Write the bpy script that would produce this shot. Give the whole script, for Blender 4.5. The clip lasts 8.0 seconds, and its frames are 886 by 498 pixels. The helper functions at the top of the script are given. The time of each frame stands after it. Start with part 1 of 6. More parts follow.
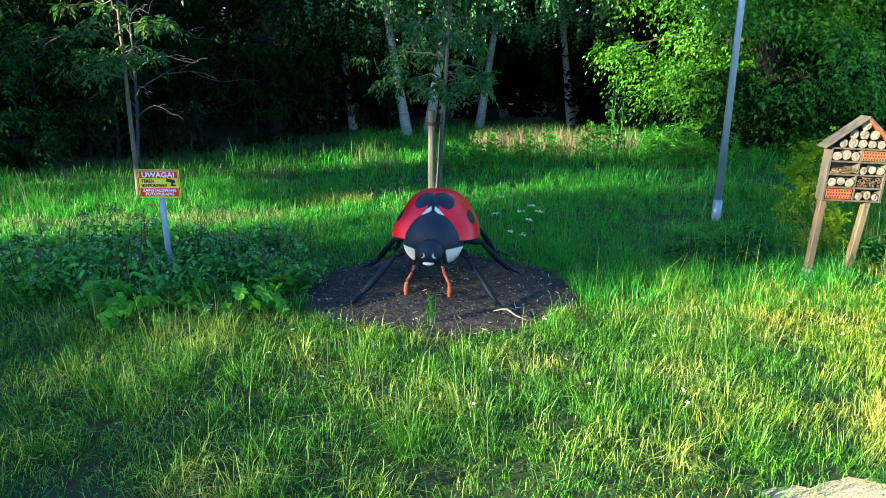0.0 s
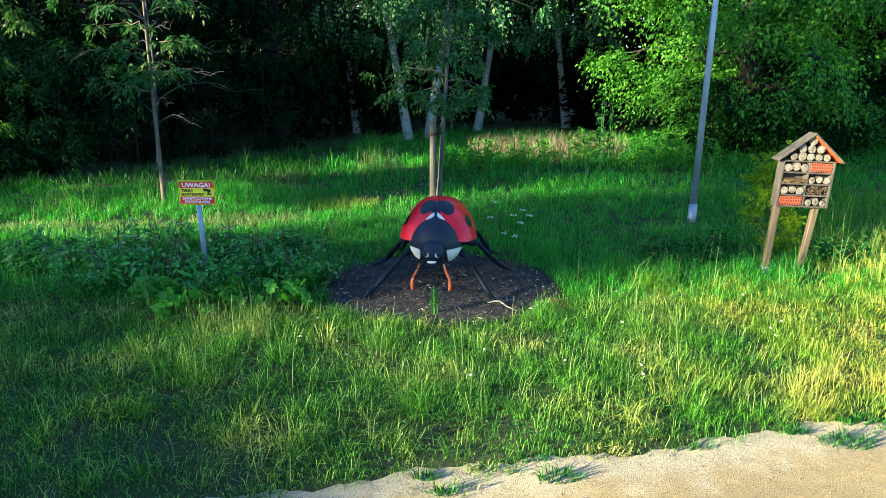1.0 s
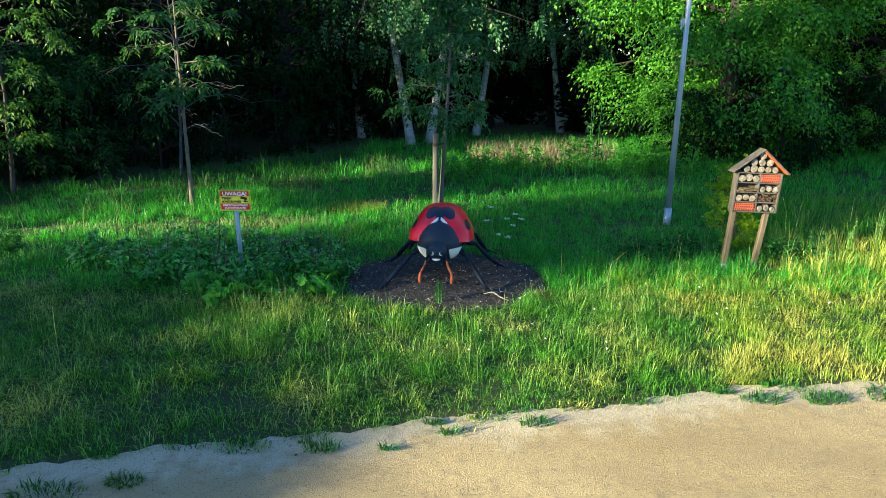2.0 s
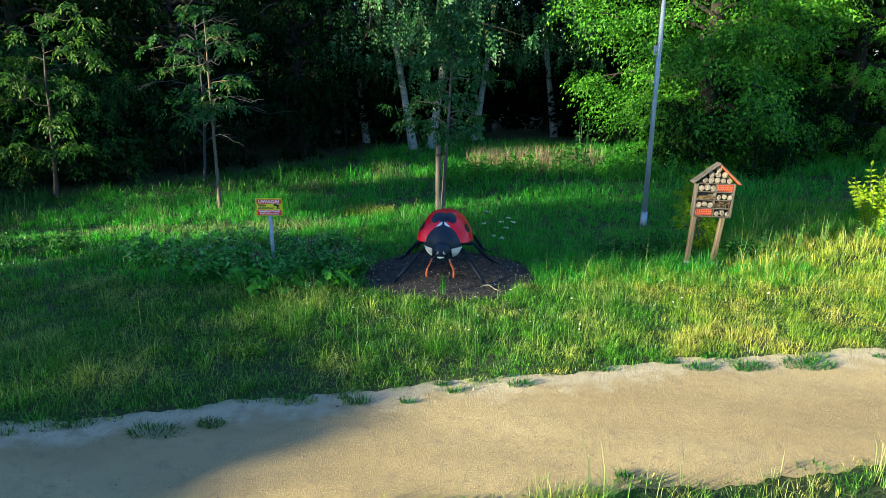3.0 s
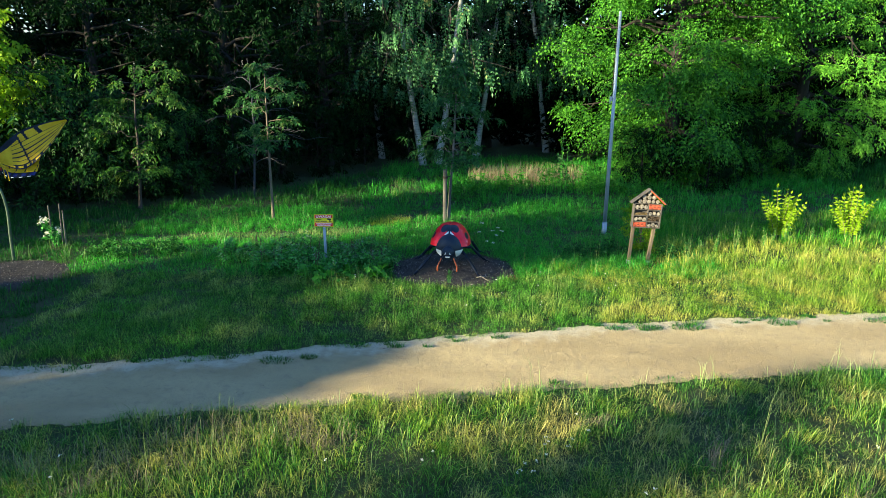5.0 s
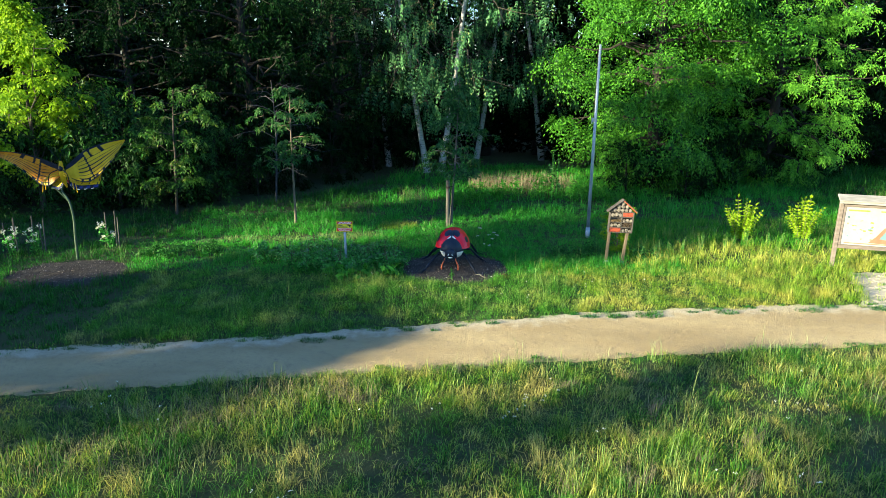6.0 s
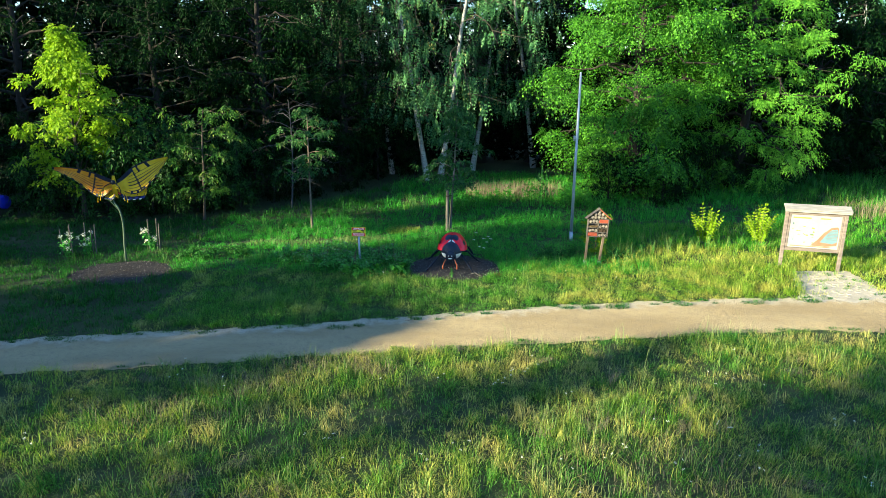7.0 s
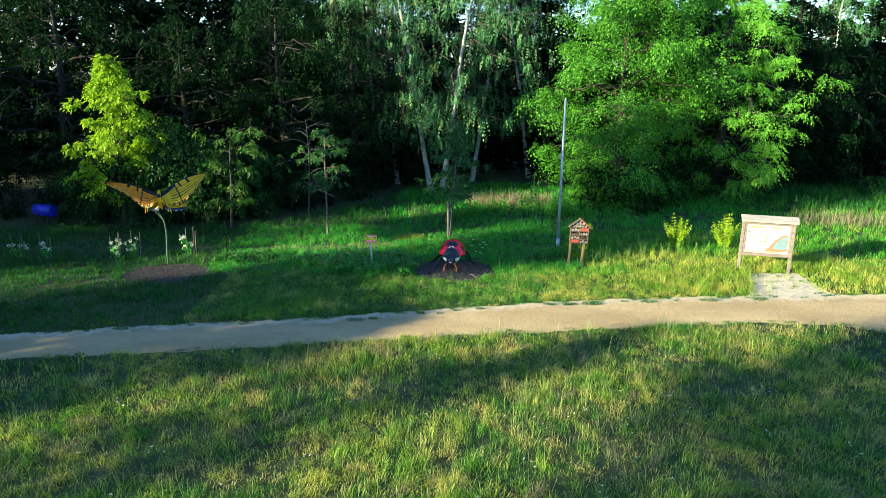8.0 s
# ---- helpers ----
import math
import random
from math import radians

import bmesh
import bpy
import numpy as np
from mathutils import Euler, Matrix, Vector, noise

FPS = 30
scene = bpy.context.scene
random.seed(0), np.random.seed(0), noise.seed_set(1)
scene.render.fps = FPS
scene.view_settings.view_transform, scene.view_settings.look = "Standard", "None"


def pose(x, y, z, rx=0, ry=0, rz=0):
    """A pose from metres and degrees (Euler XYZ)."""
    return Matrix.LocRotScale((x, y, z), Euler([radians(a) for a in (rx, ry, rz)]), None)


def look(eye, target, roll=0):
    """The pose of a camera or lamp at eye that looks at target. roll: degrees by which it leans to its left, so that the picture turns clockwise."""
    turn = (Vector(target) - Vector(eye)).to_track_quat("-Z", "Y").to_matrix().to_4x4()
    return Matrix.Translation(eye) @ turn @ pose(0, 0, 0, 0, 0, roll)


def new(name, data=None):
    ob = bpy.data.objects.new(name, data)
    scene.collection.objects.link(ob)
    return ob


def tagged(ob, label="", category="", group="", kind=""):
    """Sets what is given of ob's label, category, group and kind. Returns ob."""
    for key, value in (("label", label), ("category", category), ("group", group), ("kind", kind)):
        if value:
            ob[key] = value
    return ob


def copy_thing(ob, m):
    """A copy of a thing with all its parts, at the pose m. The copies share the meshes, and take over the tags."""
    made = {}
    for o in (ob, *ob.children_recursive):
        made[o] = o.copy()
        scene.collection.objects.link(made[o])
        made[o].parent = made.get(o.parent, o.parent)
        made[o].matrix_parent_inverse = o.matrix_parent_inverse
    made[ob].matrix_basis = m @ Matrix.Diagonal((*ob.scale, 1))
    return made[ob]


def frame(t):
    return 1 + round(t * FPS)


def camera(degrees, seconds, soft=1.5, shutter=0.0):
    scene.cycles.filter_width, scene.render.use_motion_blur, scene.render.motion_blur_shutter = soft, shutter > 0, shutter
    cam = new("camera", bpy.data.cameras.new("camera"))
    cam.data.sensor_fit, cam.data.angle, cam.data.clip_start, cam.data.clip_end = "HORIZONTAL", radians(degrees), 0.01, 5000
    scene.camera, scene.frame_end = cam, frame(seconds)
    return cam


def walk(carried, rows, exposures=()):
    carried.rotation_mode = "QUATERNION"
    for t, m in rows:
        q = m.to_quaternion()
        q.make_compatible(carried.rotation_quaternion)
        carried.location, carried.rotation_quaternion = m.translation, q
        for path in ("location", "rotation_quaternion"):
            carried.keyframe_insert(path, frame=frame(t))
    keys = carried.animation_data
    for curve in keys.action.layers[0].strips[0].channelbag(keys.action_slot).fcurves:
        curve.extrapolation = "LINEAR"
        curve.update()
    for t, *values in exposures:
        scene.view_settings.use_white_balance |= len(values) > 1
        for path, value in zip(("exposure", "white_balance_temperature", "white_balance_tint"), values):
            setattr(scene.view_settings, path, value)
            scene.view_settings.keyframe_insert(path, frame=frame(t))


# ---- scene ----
# ------------------------------------------------------------ camera and walk
cam = camera(67.1, 8.0, soft=0.6)
METRES, EYE = 13.97, 1.95
ROWS = [
    (0.0, 0.0, 0.0, 0.0, 0.12, -15.62, -0.41),
    (0.5, -0.0008, -0.0272, 0.0085, 0.06, -15.7, -0.39),
    (1.0, -0.0016, -0.0592, 0.0181, 0.02, -15.77, -0.36),
    (1.5, -0.0026, -0.0959, 0.0288, 0.01, -15.83, -0.37),
    (3.0, -0.0095, -0.2307, 0.0695, -0.18, -16.11, -0.38),
    (3.5, -0.0108, -0.2839, 0.0857, -0.13, -16.18, -0.38),
    (4.0, -0.0119, -0.3418, 0.1027, -0.02, -16.24, -0.37),
    (4.5, -0.0128, -0.4043, 0.1203, 0.09, -16.08, -0.36),
    (6.0, -0.0161, -0.6208, 0.1843, 0.33, -15.93, -0.41),
    (6.5, -0.0205, -0.6985, 0.208, 0.14, -15.92, -0.4),
    (7.0, -0.0229, -0.7807, 0.233, 0.05, -15.88, -0.4),
    (7.5, -0.0222, -0.8671, 0.2588, 0.14, -15.67, -0.4),
    (8.0, -0.0205, -0.9576, 0.2864, 0.27, -15.59, -0.4),
]
walk(cam, [(t, pose(METRES * x, METRES * y, EYE + METRES * z, 90 + pitch, roll, yaw)) for t, x, y, z, yaw, pitch, roll in ROWS],
     exposures=[(0.0, 2.60), (1.5, 2.27), (3.0, 2.04), (4.5, 2.08), (8.0, 2.17)])

# ------------------------------------------------------------ world, sun, exposure
SUN_FROM = Vector((-0.875, -0.484, 0.0)).normalized()
SUN_HEIGHT = 13.5
world = bpy.data.worlds.new("evening_sky")
scene.world = world
world.use_nodes = True
wn = world.node_tree.nodes
sky = wn.new("ShaderNodeTexSky")
sky.sky_type, sky.sun_disc = "NISHITA", False
sky.sun_elevation = radians(SUN_HEIGHT)
sky.ozone_density, sky.dust_density = 5.0, 0.3
sky.sun_rotation = math.atan2(SUN_FROM.x, SUN_FROM.y)
world.node_tree.links.new(sky.outputs[0], wn["Background"].inputs[0])
wn["Background"].inputs[1].default_value = 0.100
sun = new("sun", bpy.data.lights.new("sun", "SUN"))
sun.data.energy, sun.data.angle, sun.data.color = 5.0, radians(0.9), (0.96, 0.86, 0.54)
d = Vector((SUN_FROM.x, SUN_FROM.y, math.tan(radians(SUN_HEIGHT))))
sun.matrix_world = look(d * 40, (0, 0, 0))


# ------------------------------------------------------------ materials
def material(name):
    m = bpy.data.materials.new(name)
    m.use_nodes = True
    return m, m.node_tree.nodes, m.node_tree.links, m.node_tree.nodes["Principled BSDF"]


def noise_tex(n, l, scale, detail=4, rough=0.55, coords="Object", stretch=None):
    tc = n.new("ShaderNodeTexCoord")
    t = n.new("ShaderNodeTexNoise")
    t.inputs["Scale"].default_value, t.inputs["Detail"].default_value, t.inputs["Roughness"].default_value = scale, detail, rough
    if stretch:
        mp = n.new("ShaderNodeMapping")
        mp.inputs["Scale"].default_value = stretch
        l.new(tc.outputs[coords], mp.inputs[0])
        l.new(mp.outputs[0], t.inputs["Vector"])
    else:
        l.new(tc.outputs[coords], t.inputs["Vector"])
    return t


def mixed(n, l, fac, a, b, mode="MIX"):
    m = n.new("ShaderNodeMix")
    m.data_type, m.blend_type = "RGBA", mode
    for sock, v in ((m.inputs[0], fac), (m.inputs[6], a), (m.inputs[7], b)):
        if isinstance(v, (int, float)):
            sock.default_value = v
        elif isinstance(v, tuple):
            sock.default_value = (*v, 1)
        else:
            l.new(v, sock)
    return m.outputs[2]


def bump(n, l, height, shader, strength=0.4, distance=0.01):
    b = n.new("ShaderNodeBump")
    b.inputs["Strength"].default_value, b.inputs["Distance"].default_value = strength, distance
    l.new(height, b.inputs["Height"])
    l.new(b.outputs[0], shader.inputs["Normal"])


def surface(name, a, b, scale=6.0, rough=0.6, metal=0.0, relief=0.3, depth=0.004, stretch=None, detail=6, speck=None, coat=0.0):
    """Two tones of a grained surface, with a coarse stain, fine relief and uneven gloss."""
    m, n, l, s = material(name)
    fine = noise_tex(n, l, scale, detail, 0.6, stretch=stretch)
    wide = noise_tex(n, l, scale * 0.13, 3)
    col = mixed(n, l, ramp_out(n, l, fine, 0.35, 0.68), a, b)
    dull = tuple(0.72 * (x + y) / 2 for x, y in zip(a, b))
    col = mixed(n, l, ramp_out(n, l, wide, 0.5, 0.75, 0.5), col, dull)
    if speck:
        sp = noise_tex(n, l, scale * 9, 2)
        col = mixed(n, l, ramp_out(n, l, sp, 0.6, 0.66, 0.8), col, speck)
    l.new(col, s.inputs["Base Color"])
    rr = n.new("ShaderNodeMapRange")
    rr.inputs[3].default_value, rr.inputs[4].default_value = max(0.05, rough - 0.12), min(1.0, rough + 0.12)
    l.new(fine.outputs["Fac"], rr.inputs[0])
    l.new(rr.outputs[0], s.inputs["Roughness"])
    s.inputs["Metallic"].default_value = metal
    s.inputs["Coat Weight"].default_value = coat
    bump(n, l, fine.outputs["Fac"], s, relief, depth)
    return m


def ramp_out(n, l, tex, lo, hi, top=1.0):
    r = n.new("ShaderNodeMapRange")
    r.interpolation_type = "SMOOTHSTEP"
    r.inputs[1].default_value, r.inputs[2].default_value, r.inputs[4].default_value = lo, hi, top
    l.new(tex.outputs["Fac"] if "Fac" in tex.outputs else tex.outputs[0], r.inputs[0])
    return r.outputs[0]


def foliage(name, dark, light, dry=None, patch=0.5, glow=0.45, dry_lo=0.55, dry_hi=0.75, gloss=0.5, spec=0.14, skew=1.0):
    """Leaves or blades: each one its own tone, patches that differ, thin enough to let light through."""
    m, n, l, s = material(name)
    geo = n.new("ShaderNodeNewGeometry")
    tone = n.new("ShaderNodeMath")
    tone.operation = "POWER"
    l.new(geo.outputs["Random Per Island"], tone.inputs[0])
    tone.inputs[1].default_value = skew
    col = mixed(n, l, tone.outputs[0], dark, light)
    big = noise_tex(n, l, patch, 3)
    col = mixed(n, l, ramp_out(n, l, big, 0.4, 0.7, 0.35), col, tuple(0.6 * x + 0.4 * y for x, y in zip(dark, light)))
    if dry:
        some = noise_tex(n, l, patch * 2.3, 4)
        add = n.new("ShaderNodeMath")
        add.operation = "MULTIPLY_ADD"
        l.new(geo.outputs["Random Per Island"], add.inputs[0])
        add.inputs[1].default_value = 0.22
        l.new(some.outputs["Fac"], add.inputs[2])
        col = mixed(n, l, ramp_out(n, l, add, dry_lo, dry_hi), col, dry)
    l.new(col, s.inputs["Base Color"])
    s.inputs["Roughness"].default_value = gloss
    s.inputs["Specular IOR Level"].default_value = spec
    tr = n.new("ShaderNodeBsdfTranslucent")
    l.new(mixed(n, l, 0.5, col, (1.0, 1.0, 0.25), "MULTIPLY"), tr.inputs[0])
    mx = n.new("ShaderNodeMixShader")
    mx.inputs[0].default_value = glow
    l.new(s.outputs[0], mx.inputs[1])
    l.new(tr.outputs[0], mx.inputs[2])
    l.new(mx.outputs[0], n["Material Output"].inputs[0])
    return m


def ground_material():
    m, n, l, s = material("meadow_soil")
    a = noise_tex(n, l, 0.5, 5)
    b = noise_tex(n, l, 22, 6, 0.7)
    col = mixed(n, l, ramp_out(n, l, a, 0.35, 0.7), (0.016, 0.036, 0.008), (0.040, 0.062, 0.014))
    col = mixed(n, l, ramp_out(n, l, b, 0.45, 0.75, 0.6), col, (0.07, 0.06, 0.03))
    l.new(col, s.inputs["Base Color"])
    s.inputs["Roughness"].default_value = 0.95
    bump(n, l, b.outputs["Fac"], s, 0.8, 0.03)
    return m


def sand_material():
    m, n, l, s = material("packed_sand")
    wide = noise_tex(n, l, 0.9, 5, stretch=(0.35, 1.0, 1.0))
    mid = noise_tex(n, l, 9, 5)
    fine = noise_tex(n, l, 120, 4, 0.7)
    col = mixed(n, l, ramp_out(n, l, wide, 0.35, 0.68), (0.350, 0.258, 0.128), (0.480, 0.370, 0.195))
    # loose pale sand lies along the far edge
    at = n.new("ShaderNodeAttribute")
    at.attribute_name = "edge"
    away = n.new("ShaderNodeMath")
    away.operation = "MULTIPLY_ADD"
    l.new(noise_tex(n, l, 3.2, 6, 0.65).outputs["Fac"], away.inputs[0])
    away.inputs[1].default_value = 0.9
    l.new(at.outputs["Fac"], away.inputs[2])
    band = n.new("ShaderNodeMapRange")
    band.interpolation_type = "SMOOTHSTEP"
    band.inputs[1].default_value, band.inputs[2].default_value = 0.95, 0.58
    l.new(away.outputs[0], band.inputs[0])
    col = mixed(n, l, band.outputs[0], col, (0.52, 0.445, 0.310))
    col = mixed(n, l, ramp_out(n, l, mid, 0.5, 0.75, 0.5), col, (0.25, 0.19, 0.125))
    col = mixed(n, l, ramp_out(n, l, fine, 0.53, 0.64, 0.85), col, (0.10, 0.078, 0.056))
    col = mixed(n, l, ramp_out(n, l, noise_tex(n, l, 210, 2), 0.64, 0.7, 0.35), col, (0.45, 0.39, 0.29))
    l.new(col, s.inputs["Base Color"])
    s.inputs["Roughness"].default_value = 0.93
    add = n.new("ShaderNodeMath")
    l.new(fine.outputs["Fac"], add.inputs[0])
    l.new(mid.outputs["Fac"], add.inputs[1])
    bump(n, l, add.outputs[0], s, 0.8, 0.02)
    return m


SOIL = ground_material()
SAND = sand_material()
MULCH = surface("bark_mulch", (0.016, 0.013, 0.012), (0.050, 0.043, 0.040), 16, 0.92, relief=1.0, depth=0.03, speck=(0.14, 0.115, 0.095))
CHIPS = foliage("mulch_chips", (0.010, 0.009, 0.009), (0.105, 0.092, 0.084), glow=0.0, gloss=0.9)
PALE_CHIPS = foliage("pale_splinters", (0.20, 0.17, 0.15), (0.48, 0.43, 0.38), glow=0.0, gloss=0.9)
PALE_SAND = surface("loose_pale_sand", (0.44, 0.385, 0.285), (0.54, 0.475, 0.365), 14, 0.95, relief=0.6, depth=0.015)
STONE = foliage("pebbles", (0.055, 0.045, 0.035), (0.34, 0.285, 0.22), glow=0.0, gloss=0.85)
COBBLE = surface("pale_cobble", (0.40, 0.345, 0.265), (0.50, 0.44, 0.345), 18, 0.85, relief=0.5, depth=0.006)
LAWN = foliage("meadow_blades", (0.005, 0.110, 0.009), (0.095, 0.620, 0.062), (0.30, 0.50, 0.10), 0.45, 0.45, 0.72, 0.92, 0.42, 0.35)
# meadow tone for the sunny side: part of the sunlight is in the colour
SUNGRASS = foliage("sunlit_meadow_blades", (0.018, 0.190, 0.014), (0.130, 0.460, 0.040), (0.38, 0.46, 0.11), 0.5, 0.45, 0.62, 0.88)
FRONT = foliage("path_side_blades", (0.006, 0.064, 0.008), (0.210, 0.640, 0.070), (0.52, 0.60, 0.15), 0.6, 0.42, 0.60, 0.86, 0.45, 0.22, 1.7)
# dry yellow blades, lightened further by sunlight put into their tone
SUNNY = foliage("sunlit_drying_blades", (0.075, 0.215, 0.018), (0.340, 0.560, 0.055), (0.58, 0.57, 0.13), 0.7, 0.48, 0.52, 0.80, 0.45, 0.30, 1.2)
NEAR = foliage("near_side_blades", (0.006, 0.060, 0.010), (0.185, 0.540, 0.066), (0.60, 0.54, 0.18), 0.6, 0.42, 0.58, 0.80, 0.48, 0.17, 1.9)
MAPLE = foliage("yellow_green_maple_leaves", (0.110, 0.260, 0.010), (0.340, 0.520, 0.030), patch=0.8, glow=0.45)
# tall grass; shade is put into this tone for the grass on the left
TALL_SHADED = foliage("tall_and_shaded_blades", (0.005, 0.060, 0.010), (0.060, 0.310, 0.042), (0.18, 0.23, 0.07), 0.5, 0.45, 0.72, 0.92, 0.45, 0.20, 1.5)
STRAW = foliage("straw_blades", (0.14, 0.122, 0.080), (0.36, 0.310, 0.205), glow=0.3)
STALK = foliage("pale_stalks", (0.10, 0.26, 0.06), (0.34, 0.42, 0.16), patch=0.8, glow=0.35)
HERB = foliage("herb_leaves", (0.006, 0.090, 0.013), (0.115, 0.530, 0.080), (0.22, 0.40, 0.14), 2.2, 0.35, 0.70, 0.88, 0.42, 0.35)
BROAD = foliage("broad_leaves", (0.016, 0.150, 0.016), (0.110, 0.420, 0.038), patch=1.2, glow=0.4, gloss=0.45, spec=0.25)
BRIGHT = foliage("bright_tree_leaves", (0.006, 0.075, 0.012), (0.140, 0.440, 0.036), patch=0.6, glow=0.45, spec=0.22, skew=1.2)
WOOD_LEAF = foliage("wood_leaves", (0.010, 0.070, 0.015), (0.045, 0.190, 0.035), patch=0.4, glow=0.35)
FEATHER = foliage("feathery_leaves", (0.036, 0.190, 0.020), (0.210, 0.540, 0.052), patch=0.4, glow=0.4, spec=0.2)
# the shade at the wood edge is put into this dark leaf tone
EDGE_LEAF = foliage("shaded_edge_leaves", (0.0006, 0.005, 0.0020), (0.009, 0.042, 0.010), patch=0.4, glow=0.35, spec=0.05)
# lighter copy of the edge leaves, with dappled light in its tone
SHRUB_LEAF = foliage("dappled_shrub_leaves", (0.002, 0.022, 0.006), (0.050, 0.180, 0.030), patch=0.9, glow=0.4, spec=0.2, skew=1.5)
# nearly black: the depth of shade in the wood is in the colour
DEEP_LEAF = foliage("deep_shade_leaves", (0.0007, 0.0035, 0.0018), (0.0035, 0.014, 0.005), patch=0.4, glow=0.3, spec=0.04)
BIRCH_LEAF = foliage("birch_leaves", (0.014, 0.090, 0.034), (0.105, 0.280, 0.100), (0.28, 0.24, 0.08), 0.35, 0.35, 0.72, 0.88, 0.45, 0.25)
# young leaves made lighter and yellower: sunlight on one crown put into colour
LIT_LEAF = foliage("lit_young_leaves", (0.006, 0.052, 0.012), (0.085, 0.230, 0.036), (0.27, 0.34, 0.08), 0.9, 0.45, 0.66, 0.92, 0.45, 0.22)
YOUNG_LEAF = foliage("young_tree_leaves", (0.006, 0.052, 0.014), (0.058, 0.190, 0.045), (0.18, 0.23, 0.09), 1.1, 0.4, 0.7, 0.9, 0.45, 0.22)
GOLD_LEAF = foliage("golden_green_leaves", (0.17, 0.34, 0.010), (0.34, 0.50, 0.03), patch=1.0, glow=0.5)
BARK = surface("grey_brown_bark", (0.03, 0.024, 0.018), (0.075, 0.062, 0.05), 14, 0.9, relief=0.9, depth=0.02, stretch=(1, 1, 0.25))
# grey brown bark with the shade of the wood put into its tone
SHADED_BARK = surface("shaded_wood_bark", (0.008, 0.006, 0.005), (0.022, 0.018, 0.014), 14, 0.95, relief=0.9, depth=0.02, stretch=(1, 1, 0.25))
DEAD_WOOD = surface("bare_grey_wood", (0.022, 0.025, 0.032), (0.050, 0.055, 0.065), 22, 0.85, relief=0.5, depth=0.004)
YOUNG_BARK = surface("young_bark", (0.085, 0.065, 0.048), (0.17, 0.135, 0.10), 26, 0.8, relief=0.6, depth=0.006, stretch=(1, 1, 0.3))
BIRCH_BARK = surface("birch_bark", (0.42, 0.42, 0.40), (0.22, 0.22, 0.21), 9, 0.75, relief=0.5, depth=0.006, stretch=(0.5, 0.5, 3), speck=(0.04, 0.035, 0.03))
PETAL = foliage("white_petals", (0.70, 0.72, 0.66), (0.85, 0.86, 0.80), glow=0.35)
STAKE_WOOD = surface("weathered_stake_wood", (0.065, 0.060, 0.052), (0.13, 0.12, 0.105), 18, 0.85, relief=0.7, depth=0.006, stretch=(1, 1, 0.12))
PLANK = surface("weathered_grey_plank", (0.055, 0.047, 0.042), (0.115, 0.10, 0.088), 20, 0.8, relief=0.5, depth=0.004, stretch=(1, 1, 0.15))
POST_WOOD = surface("pale_pine_post", (0.095, 0.068, 0.045), (0.165, 0.122, 0.080), 16, 0.7, relief=0.4, depth=0.003, stretch=(1, 1, 0.1))
ROOF_PLANK = surface("sunbleached_pale_plank", (0.21, 0.20, 0.185), (0.31, 0.295, 0.275), 20, 0.8, relief=0.5, depth=0.004, stretch=(0.15, 1, 1))
BOARD_WOOD = surface("sunbleached_brown_wood", (0.125, 0.10, 0.088), (0.195, 0.16, 0.142), 18, 0.7, relief=0.4, depth=0.003, stretch=(0.15, 1, 1))
# wood with the orange of the low sun put into its colour
LIT_ROOF_WOOD = surface("sunlit_orange_wood", (0.48, 0.07, 0.022), (0.60, 0.11, 0.035), 16, 0.6, relief=0.3, depth=0.003)
LOG_END = surface("sawn_log_end", (0.14, 0.118, 0.098), (0.30, 0.262, 0.222), 30, 0.9, relief=0.9, depth=0.008, speck=(0.03, 0.022, 0.016))
TWIGS = foliage("dark_twigs", (0.03, 0.022, 0.016), (0.14, 0.10, 0.07), glow=0.0, gloss=0.85)
REED = foliage("cut_reeds", (0.06, 0.042, 0.022), (0.20, 0.14, 0.07), glow=0.0, gloss=0.7)
BRICK = surface("orange_clay_brick", (0.50, 0.065, 0.03), (0.60, 0.11, 0.05), 40, 0.85, relief=0.4, depth=0.002)
HOLE = surface("dark_hollow", (0.02, 0.014, 0.01), (0.045, 0.03, 0.02), 20, 0.95)
ZINC = surface("galvanised_steel", (0.25, 0.31, 0.37), (0.34, 0.405, 0.47), 9, 0.42, 0.2, 0.12, 0.002, stretch=(1, 1, 0.2))
PALE_POST = surface("pale_blue_grey_paint", (0.25, 0.33, 0.40), (0.33, 0.42, 0.49), 8, 0.5, 0.1, 0.12, 0.002)
NAVY_PAINT = surface("blue_black_paint", (0.004, 0.008, 0.016), (0.010, 0.018, 0.034), 7, 0.5, relief=0.08, depth=0.002)
NAVY_PAINT.node_tree.nodes["Principled BSDF"].inputs["Specular IOR Level"].default_value = 0.15
CREAM_PAINT = surface("cream_white_paint", (0.72, 0.72, 0.66), (0.82, 0.82, 0.76), 7, 0.5, relief=0.1)

